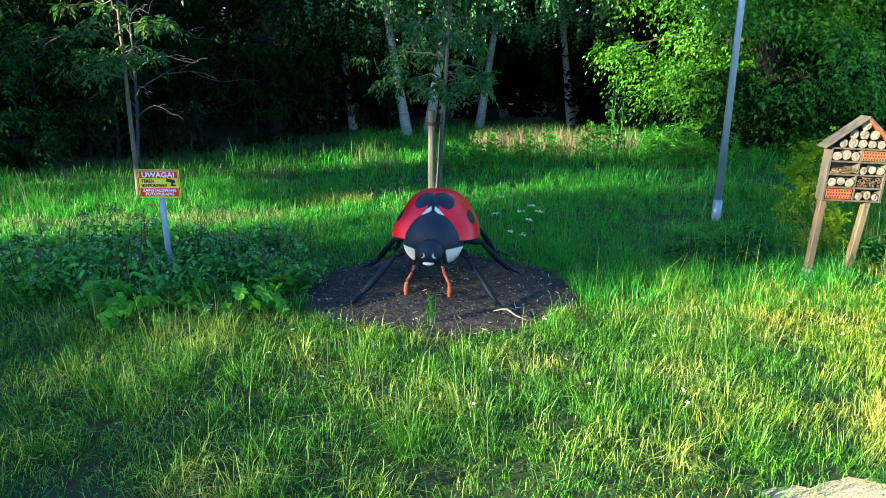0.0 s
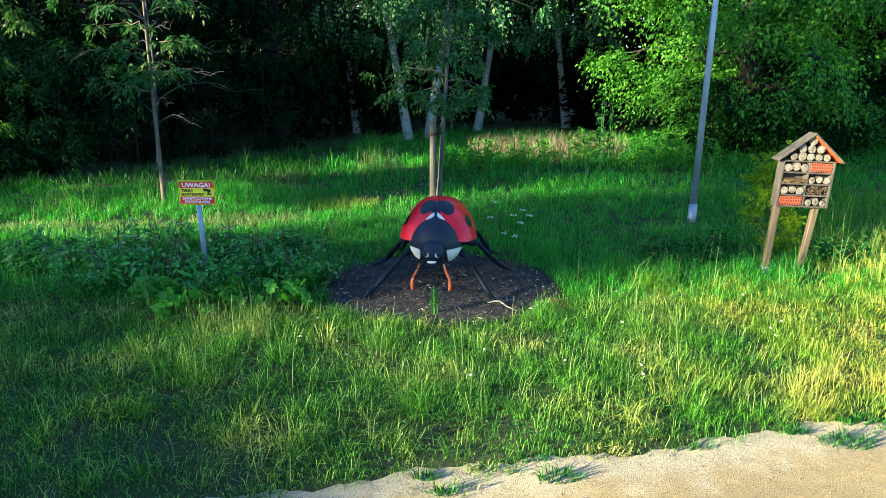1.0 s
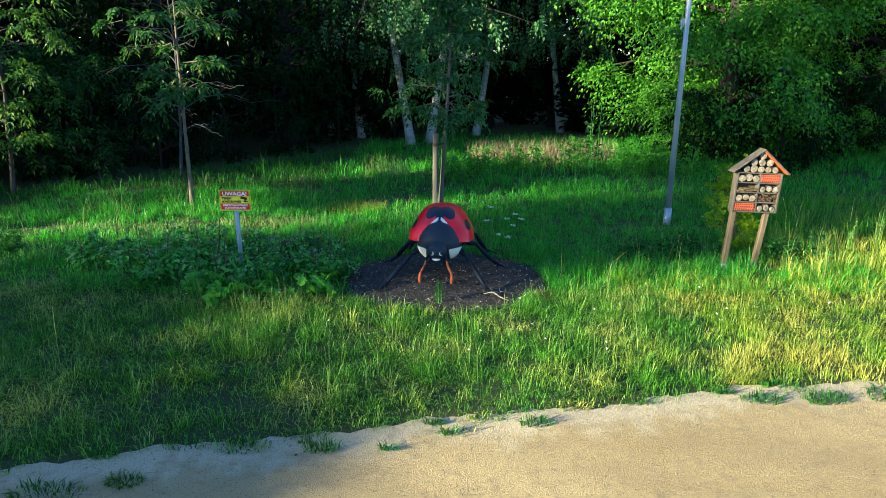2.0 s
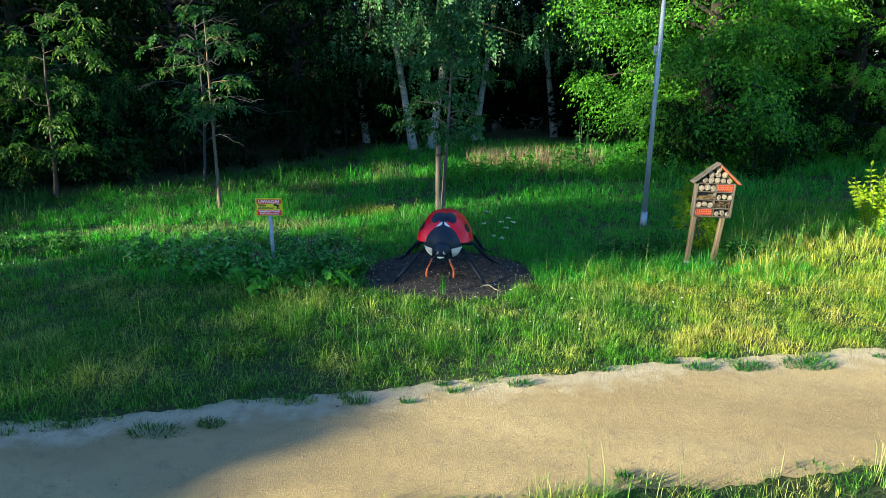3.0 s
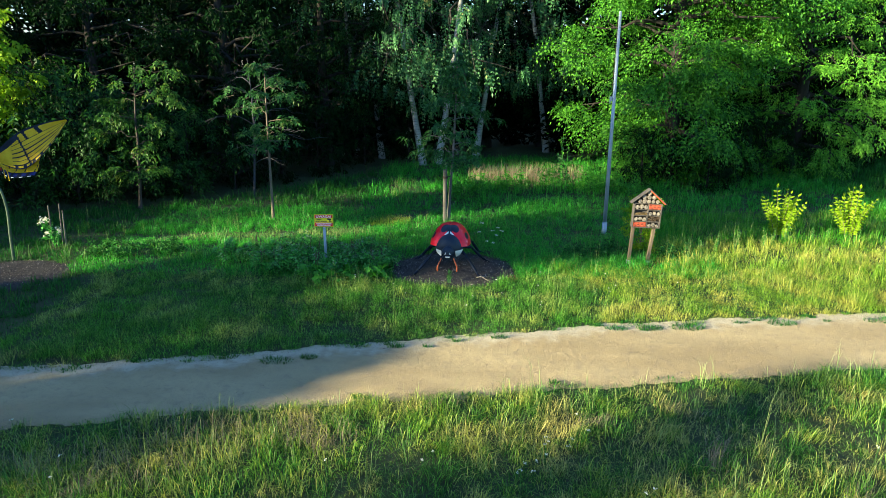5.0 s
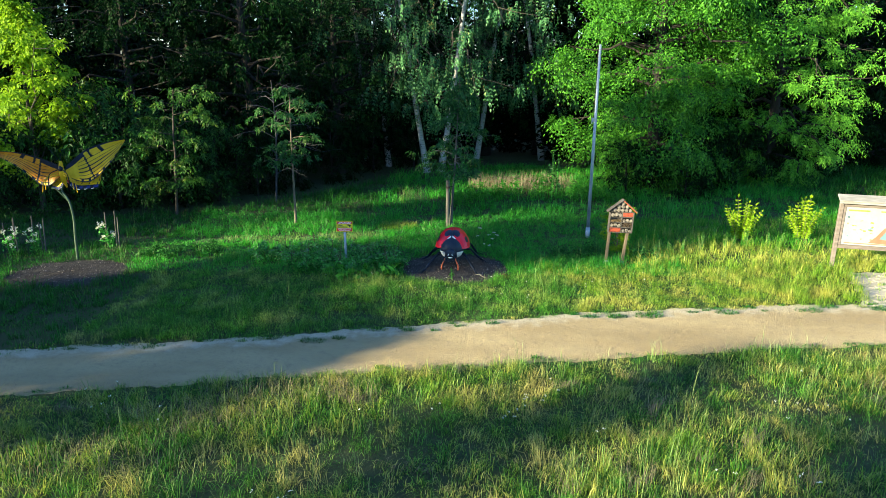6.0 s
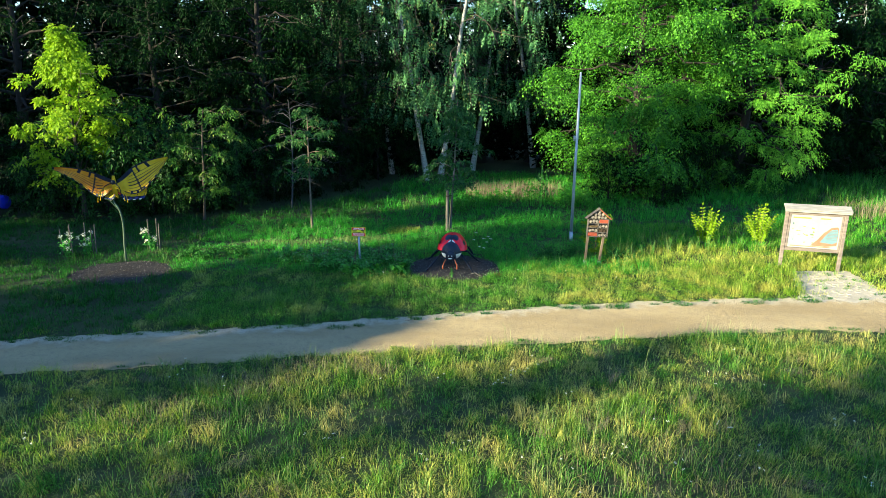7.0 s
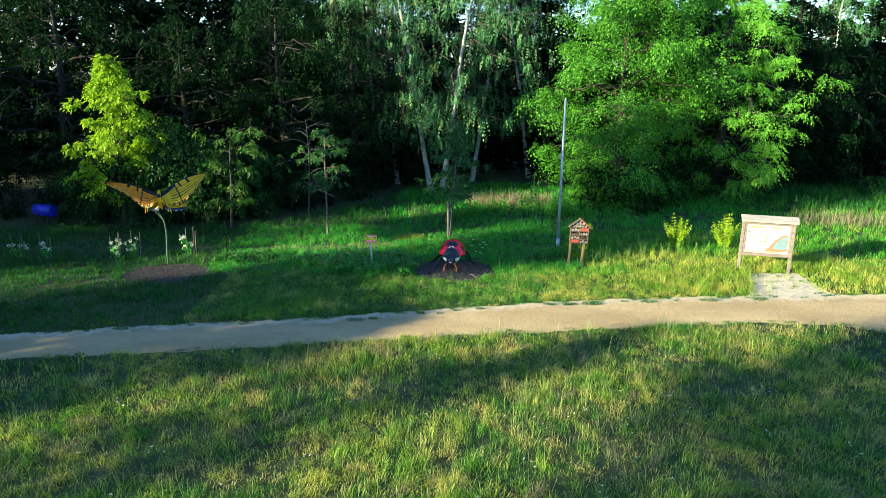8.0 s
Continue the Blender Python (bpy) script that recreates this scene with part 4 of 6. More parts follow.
def build_trees():
    # young planted trees of the meadow
    at_place(grow("young_tree", 4.2, 1.18, 0.40, 18, 5200, 0.088, (STAKE_WOOD, YOUNG_LEAF), "young planted tree with layered drooping leaves tied to a stake",
                  shape="cone", trunk=0.034, seed=21, droop=0.45, clump=0.20, rise=0.35, lean=(0.22, 0), twigs=4, wobble=0.012, pairs=3, flat=0.4, face=0.3, hang=0.4), -0.09, 9.55)
    at_place(grow("young_tree", 3.9, 1.05, 0.45, 12, 2600, 0.088, (YOUNG_BARK, YOUNG_LEAF), "slim young tree with sparse layered leaves and bare twigs",
                  shape="round", trunk=0.032, seed=22, droop=0.30, clump=0.20, rise=0.55, lean=(0.02, 0), twigs=3, wobble=0.01, pairs=3, flat=0.35, face=0.3, hang=0.35), -4.44, 9.6)
    at_place(grow("young_tree", 3.8, 1.15, 0.25, 15, 3900, 0.088, (BARK, LIT_LEAF), "young tree with sunlit pale leaves at the wood edge",
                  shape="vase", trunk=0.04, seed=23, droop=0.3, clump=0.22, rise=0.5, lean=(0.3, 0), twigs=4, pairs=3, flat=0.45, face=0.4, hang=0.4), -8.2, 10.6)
    at_place(grow("maple_tree", 6.3, 1.65, 0.10, 24, 15000, 0.105, (BARK, MAPLE), "sunlit yellow green young maple before the dark woods",
                  shape="cone", trunk=0.07, seed=24, droop=0.0, clump=0.23, rise=1.5, twigs=8, narrow=0.7, pairs=2, flat=1.1, face=0.75, hang=0.35), -12.1, 10.6)
    at_place(bare_tree("dead grey tree with bare arching twigs in the shade", 3.9, 1.6, 26), -5.7, 12.4)
    # saplings in the sun
    sap = feathery_sapling("small golden green sapling in the sunlit grass", 17, 1.22, 0.44, 0.105, 12, 31, "golden saplings")
    at_place(sap, 7.35, 8.0)
    plant(sap, 9.0, 8.1, 130, 1.02)
    at_place(grow("sapling", 1.28, 0.30, 0.05, 26, 7000, 0.036, (YOUNG_BARK, GOLD_LEAF), "bushy golden green sapling behind the insect hotel", "sapling",
                  shape="round", trunk=0.012, seed=33, droop=0.0, clump=0.075, rise=1.2, twigs=5, pairs=2, narrow=0.6, flat=1.0, face=0.6, hang=0.1), 3.92, 6.9)
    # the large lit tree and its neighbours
    at_place(grow("broadleaf_tree", 10.8, 2.7, 0.03, 56, 126000, 0.092, (SHADED_BARK, BRIGHT), "large bright green broadleaf tree with leaves down to the grass",
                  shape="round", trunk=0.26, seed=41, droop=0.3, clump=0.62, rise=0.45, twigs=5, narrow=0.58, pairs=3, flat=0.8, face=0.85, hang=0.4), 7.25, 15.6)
    at_place(grow("broadleaf_tree", 10.2, 3.2, 0.04, 54, 54000, 0.112, (SHADED_BARK, FEATHER), "green feathery leaved tree at the wood edge",
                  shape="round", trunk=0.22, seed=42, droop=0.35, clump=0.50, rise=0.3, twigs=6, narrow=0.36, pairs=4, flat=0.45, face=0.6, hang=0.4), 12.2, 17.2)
    dark = grow("broadleaf_tree", 9.0, 3.4, 0.04, 34, 15000, 0.19, (SHADED_BARK, EDGE_LEAF), "dark green broadleaf tree in shade at the wood edge",
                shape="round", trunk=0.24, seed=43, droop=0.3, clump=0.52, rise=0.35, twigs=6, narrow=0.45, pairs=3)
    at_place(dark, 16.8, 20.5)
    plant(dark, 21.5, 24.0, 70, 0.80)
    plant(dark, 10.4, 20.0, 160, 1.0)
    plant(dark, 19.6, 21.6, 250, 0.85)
    edge_tree = grow("broadleaf_tree", 9.2, 3.3, 0.16, 36, 15500, 0.13, (SHADED_BARK, EDGE_LEAF), "dark broadleaf tree in deep shade at the wood edge",
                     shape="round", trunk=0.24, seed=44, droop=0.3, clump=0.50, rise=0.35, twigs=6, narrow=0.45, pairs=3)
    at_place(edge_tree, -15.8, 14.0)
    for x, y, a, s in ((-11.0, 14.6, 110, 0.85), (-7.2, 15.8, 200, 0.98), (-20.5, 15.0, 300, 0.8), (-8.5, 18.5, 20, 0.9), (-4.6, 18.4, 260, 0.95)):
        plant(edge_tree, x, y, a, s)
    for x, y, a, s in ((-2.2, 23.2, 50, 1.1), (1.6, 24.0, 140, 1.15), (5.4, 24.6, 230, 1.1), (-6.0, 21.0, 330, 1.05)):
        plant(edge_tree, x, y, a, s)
    # birches in the gap
    birch = grow("birch_tree", 12.5, 2.6, 0.24, 36, 16200, 0.09, (BIRCH_BARK, BIRCH_LEAF, BARK), "tall birch with white bark and hanging fine leaves",
                 shape="round", trunk=0.115, seed=51, droop=1.1, clump=0.42, rise=0.6, lean=(-1.9, 0), twigs=6, narrow=0.6, group="birches", pairs=4, flat=1.2, face=0.7, hang=0.9)
    at_place(birch, -1.0, 18.6)
    for x, y, a, s in ((-0.45, 18.9, 150, 1.05), (1.1, 21.2, 205, 1.0), (-3.8, 21.0, 80, 0.95), (4.2, 22.4, 20, 1.0), (-2.7, 20.2, 310, 0.9), (20.6, 24.2, 240, 0.95)):
        plant(birch, x, y, a, s)
    # the dark wood behind, its shade put into leaf and bark colour
    deep = grow("wood_tree", 12.5, 3.6, 0.05, 26, 2000, 0.72, (SHADED_BARK, DEEP_LEAF), "tall tree of the dark wood behind the meadow", shape="round", trunk=0.24, seed=61,
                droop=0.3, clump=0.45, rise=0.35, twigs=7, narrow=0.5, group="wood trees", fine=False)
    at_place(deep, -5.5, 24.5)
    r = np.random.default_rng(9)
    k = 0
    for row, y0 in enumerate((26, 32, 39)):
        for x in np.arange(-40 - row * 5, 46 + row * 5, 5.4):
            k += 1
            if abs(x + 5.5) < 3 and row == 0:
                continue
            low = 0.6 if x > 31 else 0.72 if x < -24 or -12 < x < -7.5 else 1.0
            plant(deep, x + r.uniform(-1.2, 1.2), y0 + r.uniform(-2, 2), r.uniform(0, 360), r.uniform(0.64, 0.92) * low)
    # the westernmost of these are unseen, added to keep sun off the wood
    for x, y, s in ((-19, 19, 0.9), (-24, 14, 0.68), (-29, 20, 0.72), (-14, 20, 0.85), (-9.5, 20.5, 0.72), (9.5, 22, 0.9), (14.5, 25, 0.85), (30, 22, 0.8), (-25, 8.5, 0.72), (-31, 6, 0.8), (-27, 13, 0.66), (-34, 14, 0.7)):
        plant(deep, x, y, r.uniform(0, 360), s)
    # undergrowth that closes the wood near the ground, its leaves blackened for shade
    under = grow("shrub", 2.6, 1.6, 0.03, 16, 1300, 0.36, (SHADED_BARK, DEEP_LEAF), "dark shrub of the undergrowth", "shrub", trunk=0.04, seed=71, droop=0.2, clump=0.3, rise=0.6,
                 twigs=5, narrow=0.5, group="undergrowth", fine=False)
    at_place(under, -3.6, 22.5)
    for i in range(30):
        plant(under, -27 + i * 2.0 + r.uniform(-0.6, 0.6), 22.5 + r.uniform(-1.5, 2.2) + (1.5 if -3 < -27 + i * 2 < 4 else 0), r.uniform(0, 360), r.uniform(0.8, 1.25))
    edge = grow("shrub", 2.4, 1.35, 0.03, 17, 2300, 0.125, (SHADED_BARK, EDGE_LEAF), "leafy shrub at the shaded wood edge", "shrub", trunk=0.035, seed=72, droop=0.2, clump=0.30, rise=0.6,
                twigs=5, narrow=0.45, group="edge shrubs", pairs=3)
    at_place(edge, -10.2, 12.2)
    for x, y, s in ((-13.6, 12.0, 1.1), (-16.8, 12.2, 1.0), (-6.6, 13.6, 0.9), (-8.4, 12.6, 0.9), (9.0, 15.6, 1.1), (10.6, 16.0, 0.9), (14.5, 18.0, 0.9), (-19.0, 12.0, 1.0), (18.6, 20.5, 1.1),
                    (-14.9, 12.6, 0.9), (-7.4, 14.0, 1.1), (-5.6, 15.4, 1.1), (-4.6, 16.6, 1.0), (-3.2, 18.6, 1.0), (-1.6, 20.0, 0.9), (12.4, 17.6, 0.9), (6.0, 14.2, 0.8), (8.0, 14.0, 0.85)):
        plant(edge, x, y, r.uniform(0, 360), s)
    lit = grow("shrub", 2.5, 1.35, 0.03, 18, 4200, 0.10, (SHADED_BARK, SHRUB_LEAF), "dense green shrub in dappled light at the wood edge", "shrub", trunk=0.035, seed=73, droop=0.2, clump=0.32, rise=0.6,
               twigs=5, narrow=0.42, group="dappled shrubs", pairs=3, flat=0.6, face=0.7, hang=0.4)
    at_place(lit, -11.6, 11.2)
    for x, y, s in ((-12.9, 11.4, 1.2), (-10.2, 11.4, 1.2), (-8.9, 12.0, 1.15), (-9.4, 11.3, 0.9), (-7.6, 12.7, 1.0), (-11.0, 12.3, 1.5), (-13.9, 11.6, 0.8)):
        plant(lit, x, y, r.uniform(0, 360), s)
    # unseen trees added to the west to throw the long evening shadows
    shade = grow("broadleaf_tree", 6.0, 2.6, 0.06, 24, 6500, 0.42, (BARK, WOOD_LEAF), "unseen bushy tree to the west that casts shade", shape="round", trunk=0.16, seed=81, droop=0.2, clump=0.36,
                 rise=0.4, twigs=6, narrow=0.55, group="path trees", fine=False)
    ex, ey = SUN_FROM.x, SUN_FROM.y
    first = True
    for u, v, s in SHADERS:
        x, y = ex * u + ey * v, ey * u - ex * v
        if first:
            at_place(shade, x, y)
            shade.scale = (s, s, s)
            first = False
        else:
            plant(shade, x, y, r.uniform(0, 360), s)
    airy = grow("airy_shade_tree", 6.0, 2.6, 0.06, 26, 3600, 0.20, (BARK, WOOD_LEAF), "unseen airy light crowned tree for dappled shade", shape="round", trunk=0.12, seed=85, droop=0.2, clump=0.40,
                rise=0.4, twigs=6, narrow=0.5, group="airy path trees", fine=False)
    for i, (u, v, s) in enumerate(AIRY):
        x, y = ex * u + ey * v, ey * u - ex * v
        if i == 0:
            at_place(airy, x, y)
            airy.scale = (s, s, s)
        else:
            plant(airy, x, y, 70 * i, s)
    slim = grow("slim_shade_tree", 8.4, 1.25, 0.08, 26, 2000, 0.32, (BARK, WOOD_LEAF), "unseen slim upright tree that casts shade", shape="round", trunk=0.13, seed=82, droop=0.0, clump=0.26,
                rise=1.1, twigs=5, narrow=0.55, group="slim path trees")
    for i, (u, v, s) in enumerate(SLIM):
        x, y = ex * u + ey * v, ey * u - ex * v
        if i == 0:
            at_place(slim, x, y)
            slim.scale = (s, s, s)
        else:
            plant(slim, x, y, 70 * i, s)
    high = grow("broadleaf_tree", 13.0, 2.6, 0.66, 24, 6400, 0.28, (BARK, WOOD_LEAF), "unseen tall tree with a high crown that casts shade", shape="round", trunk=0.2, seed=83, droop=0.2,
                clump=0.36, rise=0.3, twigs=6, narrow=0.55, group="high path trees")
    for i, (u, v, s) in enumerate(TALL_CROWNS):
        x, y = ex * u + ey * v, ey * u - ex * v
        if i == 0:
            at_place(high, x, y)
            high.scale = (s, s, s)
        else:
            plant(high, x, y, 70 * i, s)
    # added out of view, to keep the sun off the butterfly
    small = grow("small_shade_tree", 5.6, 1.9, 0.70, 16, 6500, 0.22, (BARK, WOOD_LEAF), "unseen small clear stemmed tree that shades the butterfly", shape="round", trunk=0.07, seed=84, droop=0.1,
                 clump=0.24, rise=0.3, twigs=5, narrow=0.55)
    at_place(small, ex * 10.5 + ey * 10.3, ey * 10.5 - ex * 10.3)
    small.scale = (0.86, 0.86, 0.86)


# added shade trees: distance towards the sun, offset across it, size
SHADERS = ((19, 2.60, 0.79), (21, 5.5, 0.85), (28, 21.5, 1.6), (27, -9.1, 1.55), (26, 12.8, 1.0), (25, 15.4, 1.18))
AIRY = ((22, 6.1, 0.95), (25, 6.6, 0.9), (15, 6.0, 0.75), (19, 11.4, 0.86))
SLIM = ((26, -1.40, 0.90), (24, 5.2, 1.2), (22.5, 6.5, 1.15))
TALL_CROWNS = ((27, 5.7, 0.90), (27, 7.6, 1.08), (27, -5.15, 0.8))
build_trees()


# ------------------------------------------------------------ the ladybird sculpture
def ball(bm, centre, radii, mat, sel=None, u=28, v=18, tilt=0.0, bell=0.0, mark=None):
    m = Matrix.Translation(centre) @ Matrix.Rotation(tilt, 4, "X") @ Matrix.Diagonal((*radii, 1))
    made = bmesh.ops.create_uvsphere(bm, u_segments=u, v_segments=v, radius=1.0, matrix=m)["verts"]
    inv = m.inverted()
    for f in {f for q in made for f in q.link_faces}:
        f.material_index = mat
        if sel:
            k = sel(inv @ f.calc_center_median())
            if k is not None:
                f.material_index = k
        f.smooth = True
    for q in made:
        p = inv @ q.co
        if mark:
            q[bm.verts.layers.float["pale"]] = mark(p)
        if bell:
            p.x *= 1 - bell * max(-0.8, p.z)
            q.co = m @ p


def limb(bm, pts, radii, mat, sides=9):
    v, q = tube_arrays(smooth_line(pts, 4), smooth_line(radii, 4), sides)
    vs = [bm.verts.new(p) for p in v]
    for f in q:
        face = bm.faces.new([vs[i] for i in f])
        face.material_index, face.smooth = mat, True
    for start in (0, len(v) - sides):
        face = bm.faces.new([vs[start + i] for i in range(sides)])
        face.material_index = mat


def build_ladybird():
    bm = bmesh.new()
    RED, NAVY, CREAM, ORANGE, HOOD = range(5)
    spots, pale = bm.verts.layers.float.new("spots"), bm.verts.layers.float.new("pale")
    pale = bm.verts.layers.float["pale"]
    spots = bm.verts.layers.float["spots"]
    # wing cases: a high dome with a flared rim
    rings, n = 48, 150
    grid = []
    for k in range(rings + 1):
        r = k / rings
        row = []
        for j in range(n):
            a = 2 * math.pi * j / n
            cx, sy = math.cos(a), math.sin(a)
            flare = max(0.0, (r - 0.8) / 0.2)
            rr = r + (0.08 + 0.17 * math.exp(-((abs(cx) - 0.78) ** 2 + (sy + 0.55) ** 2) / 0.16)) * flare ** 2
            x, y = 0.346 * rr * cx, 0.10 + 0.50 * rr * sy
            z = 0.455 + 0.385 * math.sqrt(max(0.0, 1 - r ** 2.45)) - 0.006 * flare - 0.045 * sy * r
            z -= 0.012 * math.exp(-(x / 0.012) ** 2) * (1 if r < 0.97 else 0)
            row.append(bm.verts.new((x, y, z)))
            if k == 0:
                break
        grid.append(row)

    def inside(du, dw):
        """How far within an oval a place lies: above 0 inside."""
        return 0.1 * (1 - math.hypot(du, dw))

    for row in grid:
        for q in row:
            u, w = abs(q.co.x) / 0.352, (q.co.y - 0.10) / 0.50
            neck = min(0.13 - u, -0.66 - w) * 0.4
            seam = min(0.06 - u, -0.40 - w) * 0.4
            q[spots] = max(inside((u - 0.25) / 0.235, (w + 0.56) / 0.20), neck, seam, inside((u - 0.88) / 0.10, (w + 0.42) / 0.20), inside((u - 0.5) / 0.17, (w - 0.45) / 0.2))
            q[pale] = min(0.036 - abs(w + 0.80 + (u - 0.05) * 0.38), 0.27 - u, u - 0.035) * 0.3
    for k in range(rings):
        for j in range(n):
            if k == 0:
                f = bm.faces.new((grid[0][0], grid[1][j], grid[1][(j + 1) % n]))
            else:
                f = bm.faces.new((grid[k][j], grid[k + 1][j], grid[k + 1][(j + 1) % n], grid[k][(j + 1) % n]))
            f.material_index, f.smooth = RED, True
    ball(bm, (0, 0.10, 0.44), (0.355, 0.475, 0.12), NAVY, u=32, v=12)
    # the shield behind the head with its pale corners
    def lobe(p):
        return min(abs(p.x) - 0.47, -0.30 + 0.22 * (abs(p.x) - 0.7) - p.z, 0.45 - p.y) * 0.2

    def eye(p):
        away = 0.20 - math.hypot(abs(p.x) - 0.46, (p.z + 0.10) * 0.8)
        return min(away, math.hypot(abs(p.x) - 0.58, (p.z + 0.04) * 0.8) - 0.19, -0.2 - p.y) * 0.1

    ball(bm, (0, -0.268, 0.474), (0.256, 0.258, 0.240), HOOD, None, 72, 48, -0.2, 0.16, lobe)
    # head, pale eye crescents and mouth
    ball(bm, (0, -0.535, 0.425), (0.112, 0.09, 0.104), HOOD, None, 56, 40, 0.0, 0.0, eye)
    ball(bm, (0, -0.615, 0.348), (0.048, 0.03, 0.016), CREAM, u=16, v=10)
    ball(bm, (0, -0.60, 0.370), (0.065, 0.035, 0.02), NAVY, u=16, v=10)
    for s in (-1, 1):
        limb(bm, [(s * 0.075, -0.55, 0.40), (s * 0.11, -0.60, 0.36), (s * 0.115, -0.62, 0.33)], [0.013, 0.012, 0.012], NAVY, 7)
        limb(bm, [(s * 0.113, -0.615, 0.34), (s * 0.135, -0.63, 0.27), (s * 0.175, -0.65, 0.19), (s * 0.18, -0.66, 0.12), (s * 0.178, -0.66, 0.085)],
             [0.011, 0.013, 0.015, 0.019, 0.014], ORANGE, 8)
        limb(bm, [(s * 0.05, -0.555, 0.38), (s * 0.08, -0.58, 0.31), (s * 0.075, -0.58, 0.27)], [0.009, 0.011, 0.006], NAVY, 6)
        for hip, knee, ankle, foot in (((0.16, -0.20, 0.40), (0.31, -0.37, 0.335), (0.55, -0.66, 0.075), (0.61, -0.80, 0.04)),
                                       ((0.24, 0.02, 0.40), (0.40, 0.06, 0.36), (0.60, 0.24, 0.10), (0.68, 0.27, 0.045)),
                                       ((0.22, 0.28, 0.40), (0.37, 0.48, 0.37), (0.50, 0.74, 0.09), (0.56, 0.86, 0.045))):
            h, kn, an, ft = (Vector((s * p[0], p[1], p[2])) for p in (hip, knee, ankle, foot))
            limb(bm, [h, h.lerp(kn, 0.5), kn], [0.034, 0.038, 0.022], NAVY)
            limb(bm, [kn, kn.lerp(an, 0.35), kn.lerp(an, 0.8), an], [0.019, 0.026, 0.028, 0.015], NAVY)
            limb(bm, [an, an.lerp(ft, 0.6), ft], [0.018, 0.024, 0.010], NAVY)
            for w in (-0.035, 0.035):
                limb(bm, [ft, ft + Vector((s * 0.02 + w, -0.03, -0.012)), ft + Vector((s * 0.035 + w * 1.4, -0.05, -0.022))], [0.011, 0.009, 0.003], NAVY, 6)
    ob = part("ladybird_sculpture", bm, [SHELL_PAINT, NAVY_PAINT, CREAM_PAINT, ORANGE_PAINT, HOOD_PAINT])
    for p in ob.data.polygons:
        p.use_smooth = True
    tagged(ob, "large painted red and black ladybird sculpture on mulch", "sculpture")
    ob.matrix_basis = pose(-0.055, 5.83, 0.02, 0, 0, -6)


# ------------------------------------------------------------ the butterfly sculpture
def wing(bm, lead, trail, tone, cols=76, rows=56, thick=0.012):
    """A thin curved wing lofted between a leading and a trailing edge."""
    a = smooth_line(lead, 20)
    b = smooth_line(trail, 20)
    a = np.stack([np.interp(np.linspace(0, 1, cols), np.linspace(0, 1, len(a)), a[:, c]) for c in range(3)], 1)
    b = np.stack([np.interp(np.linspace(0, 1, cols), np.linspace(0, 1, len(b)), b[:, c]) for c in range(3)], 1)
    layers = []
    for off in (0.0, thick):
        layers.append([[bm.verts.new(a[i] + (b[i] - a[i]) * j / (rows - 1) + np.array([0, off + 0.05 * math.sin(math.pi * j / (rows - 1)) * i / cols, 0])) for j in range(rows)] for i in range(cols)])
    for g in layers:
        for i in range(cols - 1):
            for j in range(rows - 1):
                f = bm.faces.new((g[i][j], g[i + 1][j], g[i + 1][j + 1], g[i][j + 1]))
                f.material_index = tone((i + 0.5) / cols, (j + 0.5) / rows)
    f0, f1 = layers
    rim = [(i, 0) for i in range(cols)] + [(cols - 1, j) for j in range(1, rows)] + [(i, rows - 1) for i in range(cols - 2, -1, -1)] + [(0, j) for j in range(rows - 2, 0, -1)]
    for p, q in zip(rim, rim[1:] + rim[:1]):
        f = bm.faces.new((f0[p[0]][p[1]], f0[q[0]][q[1]], f1[q[0]][q[1]], f1[p[0]][p[1]]))
        f.material_index = 1


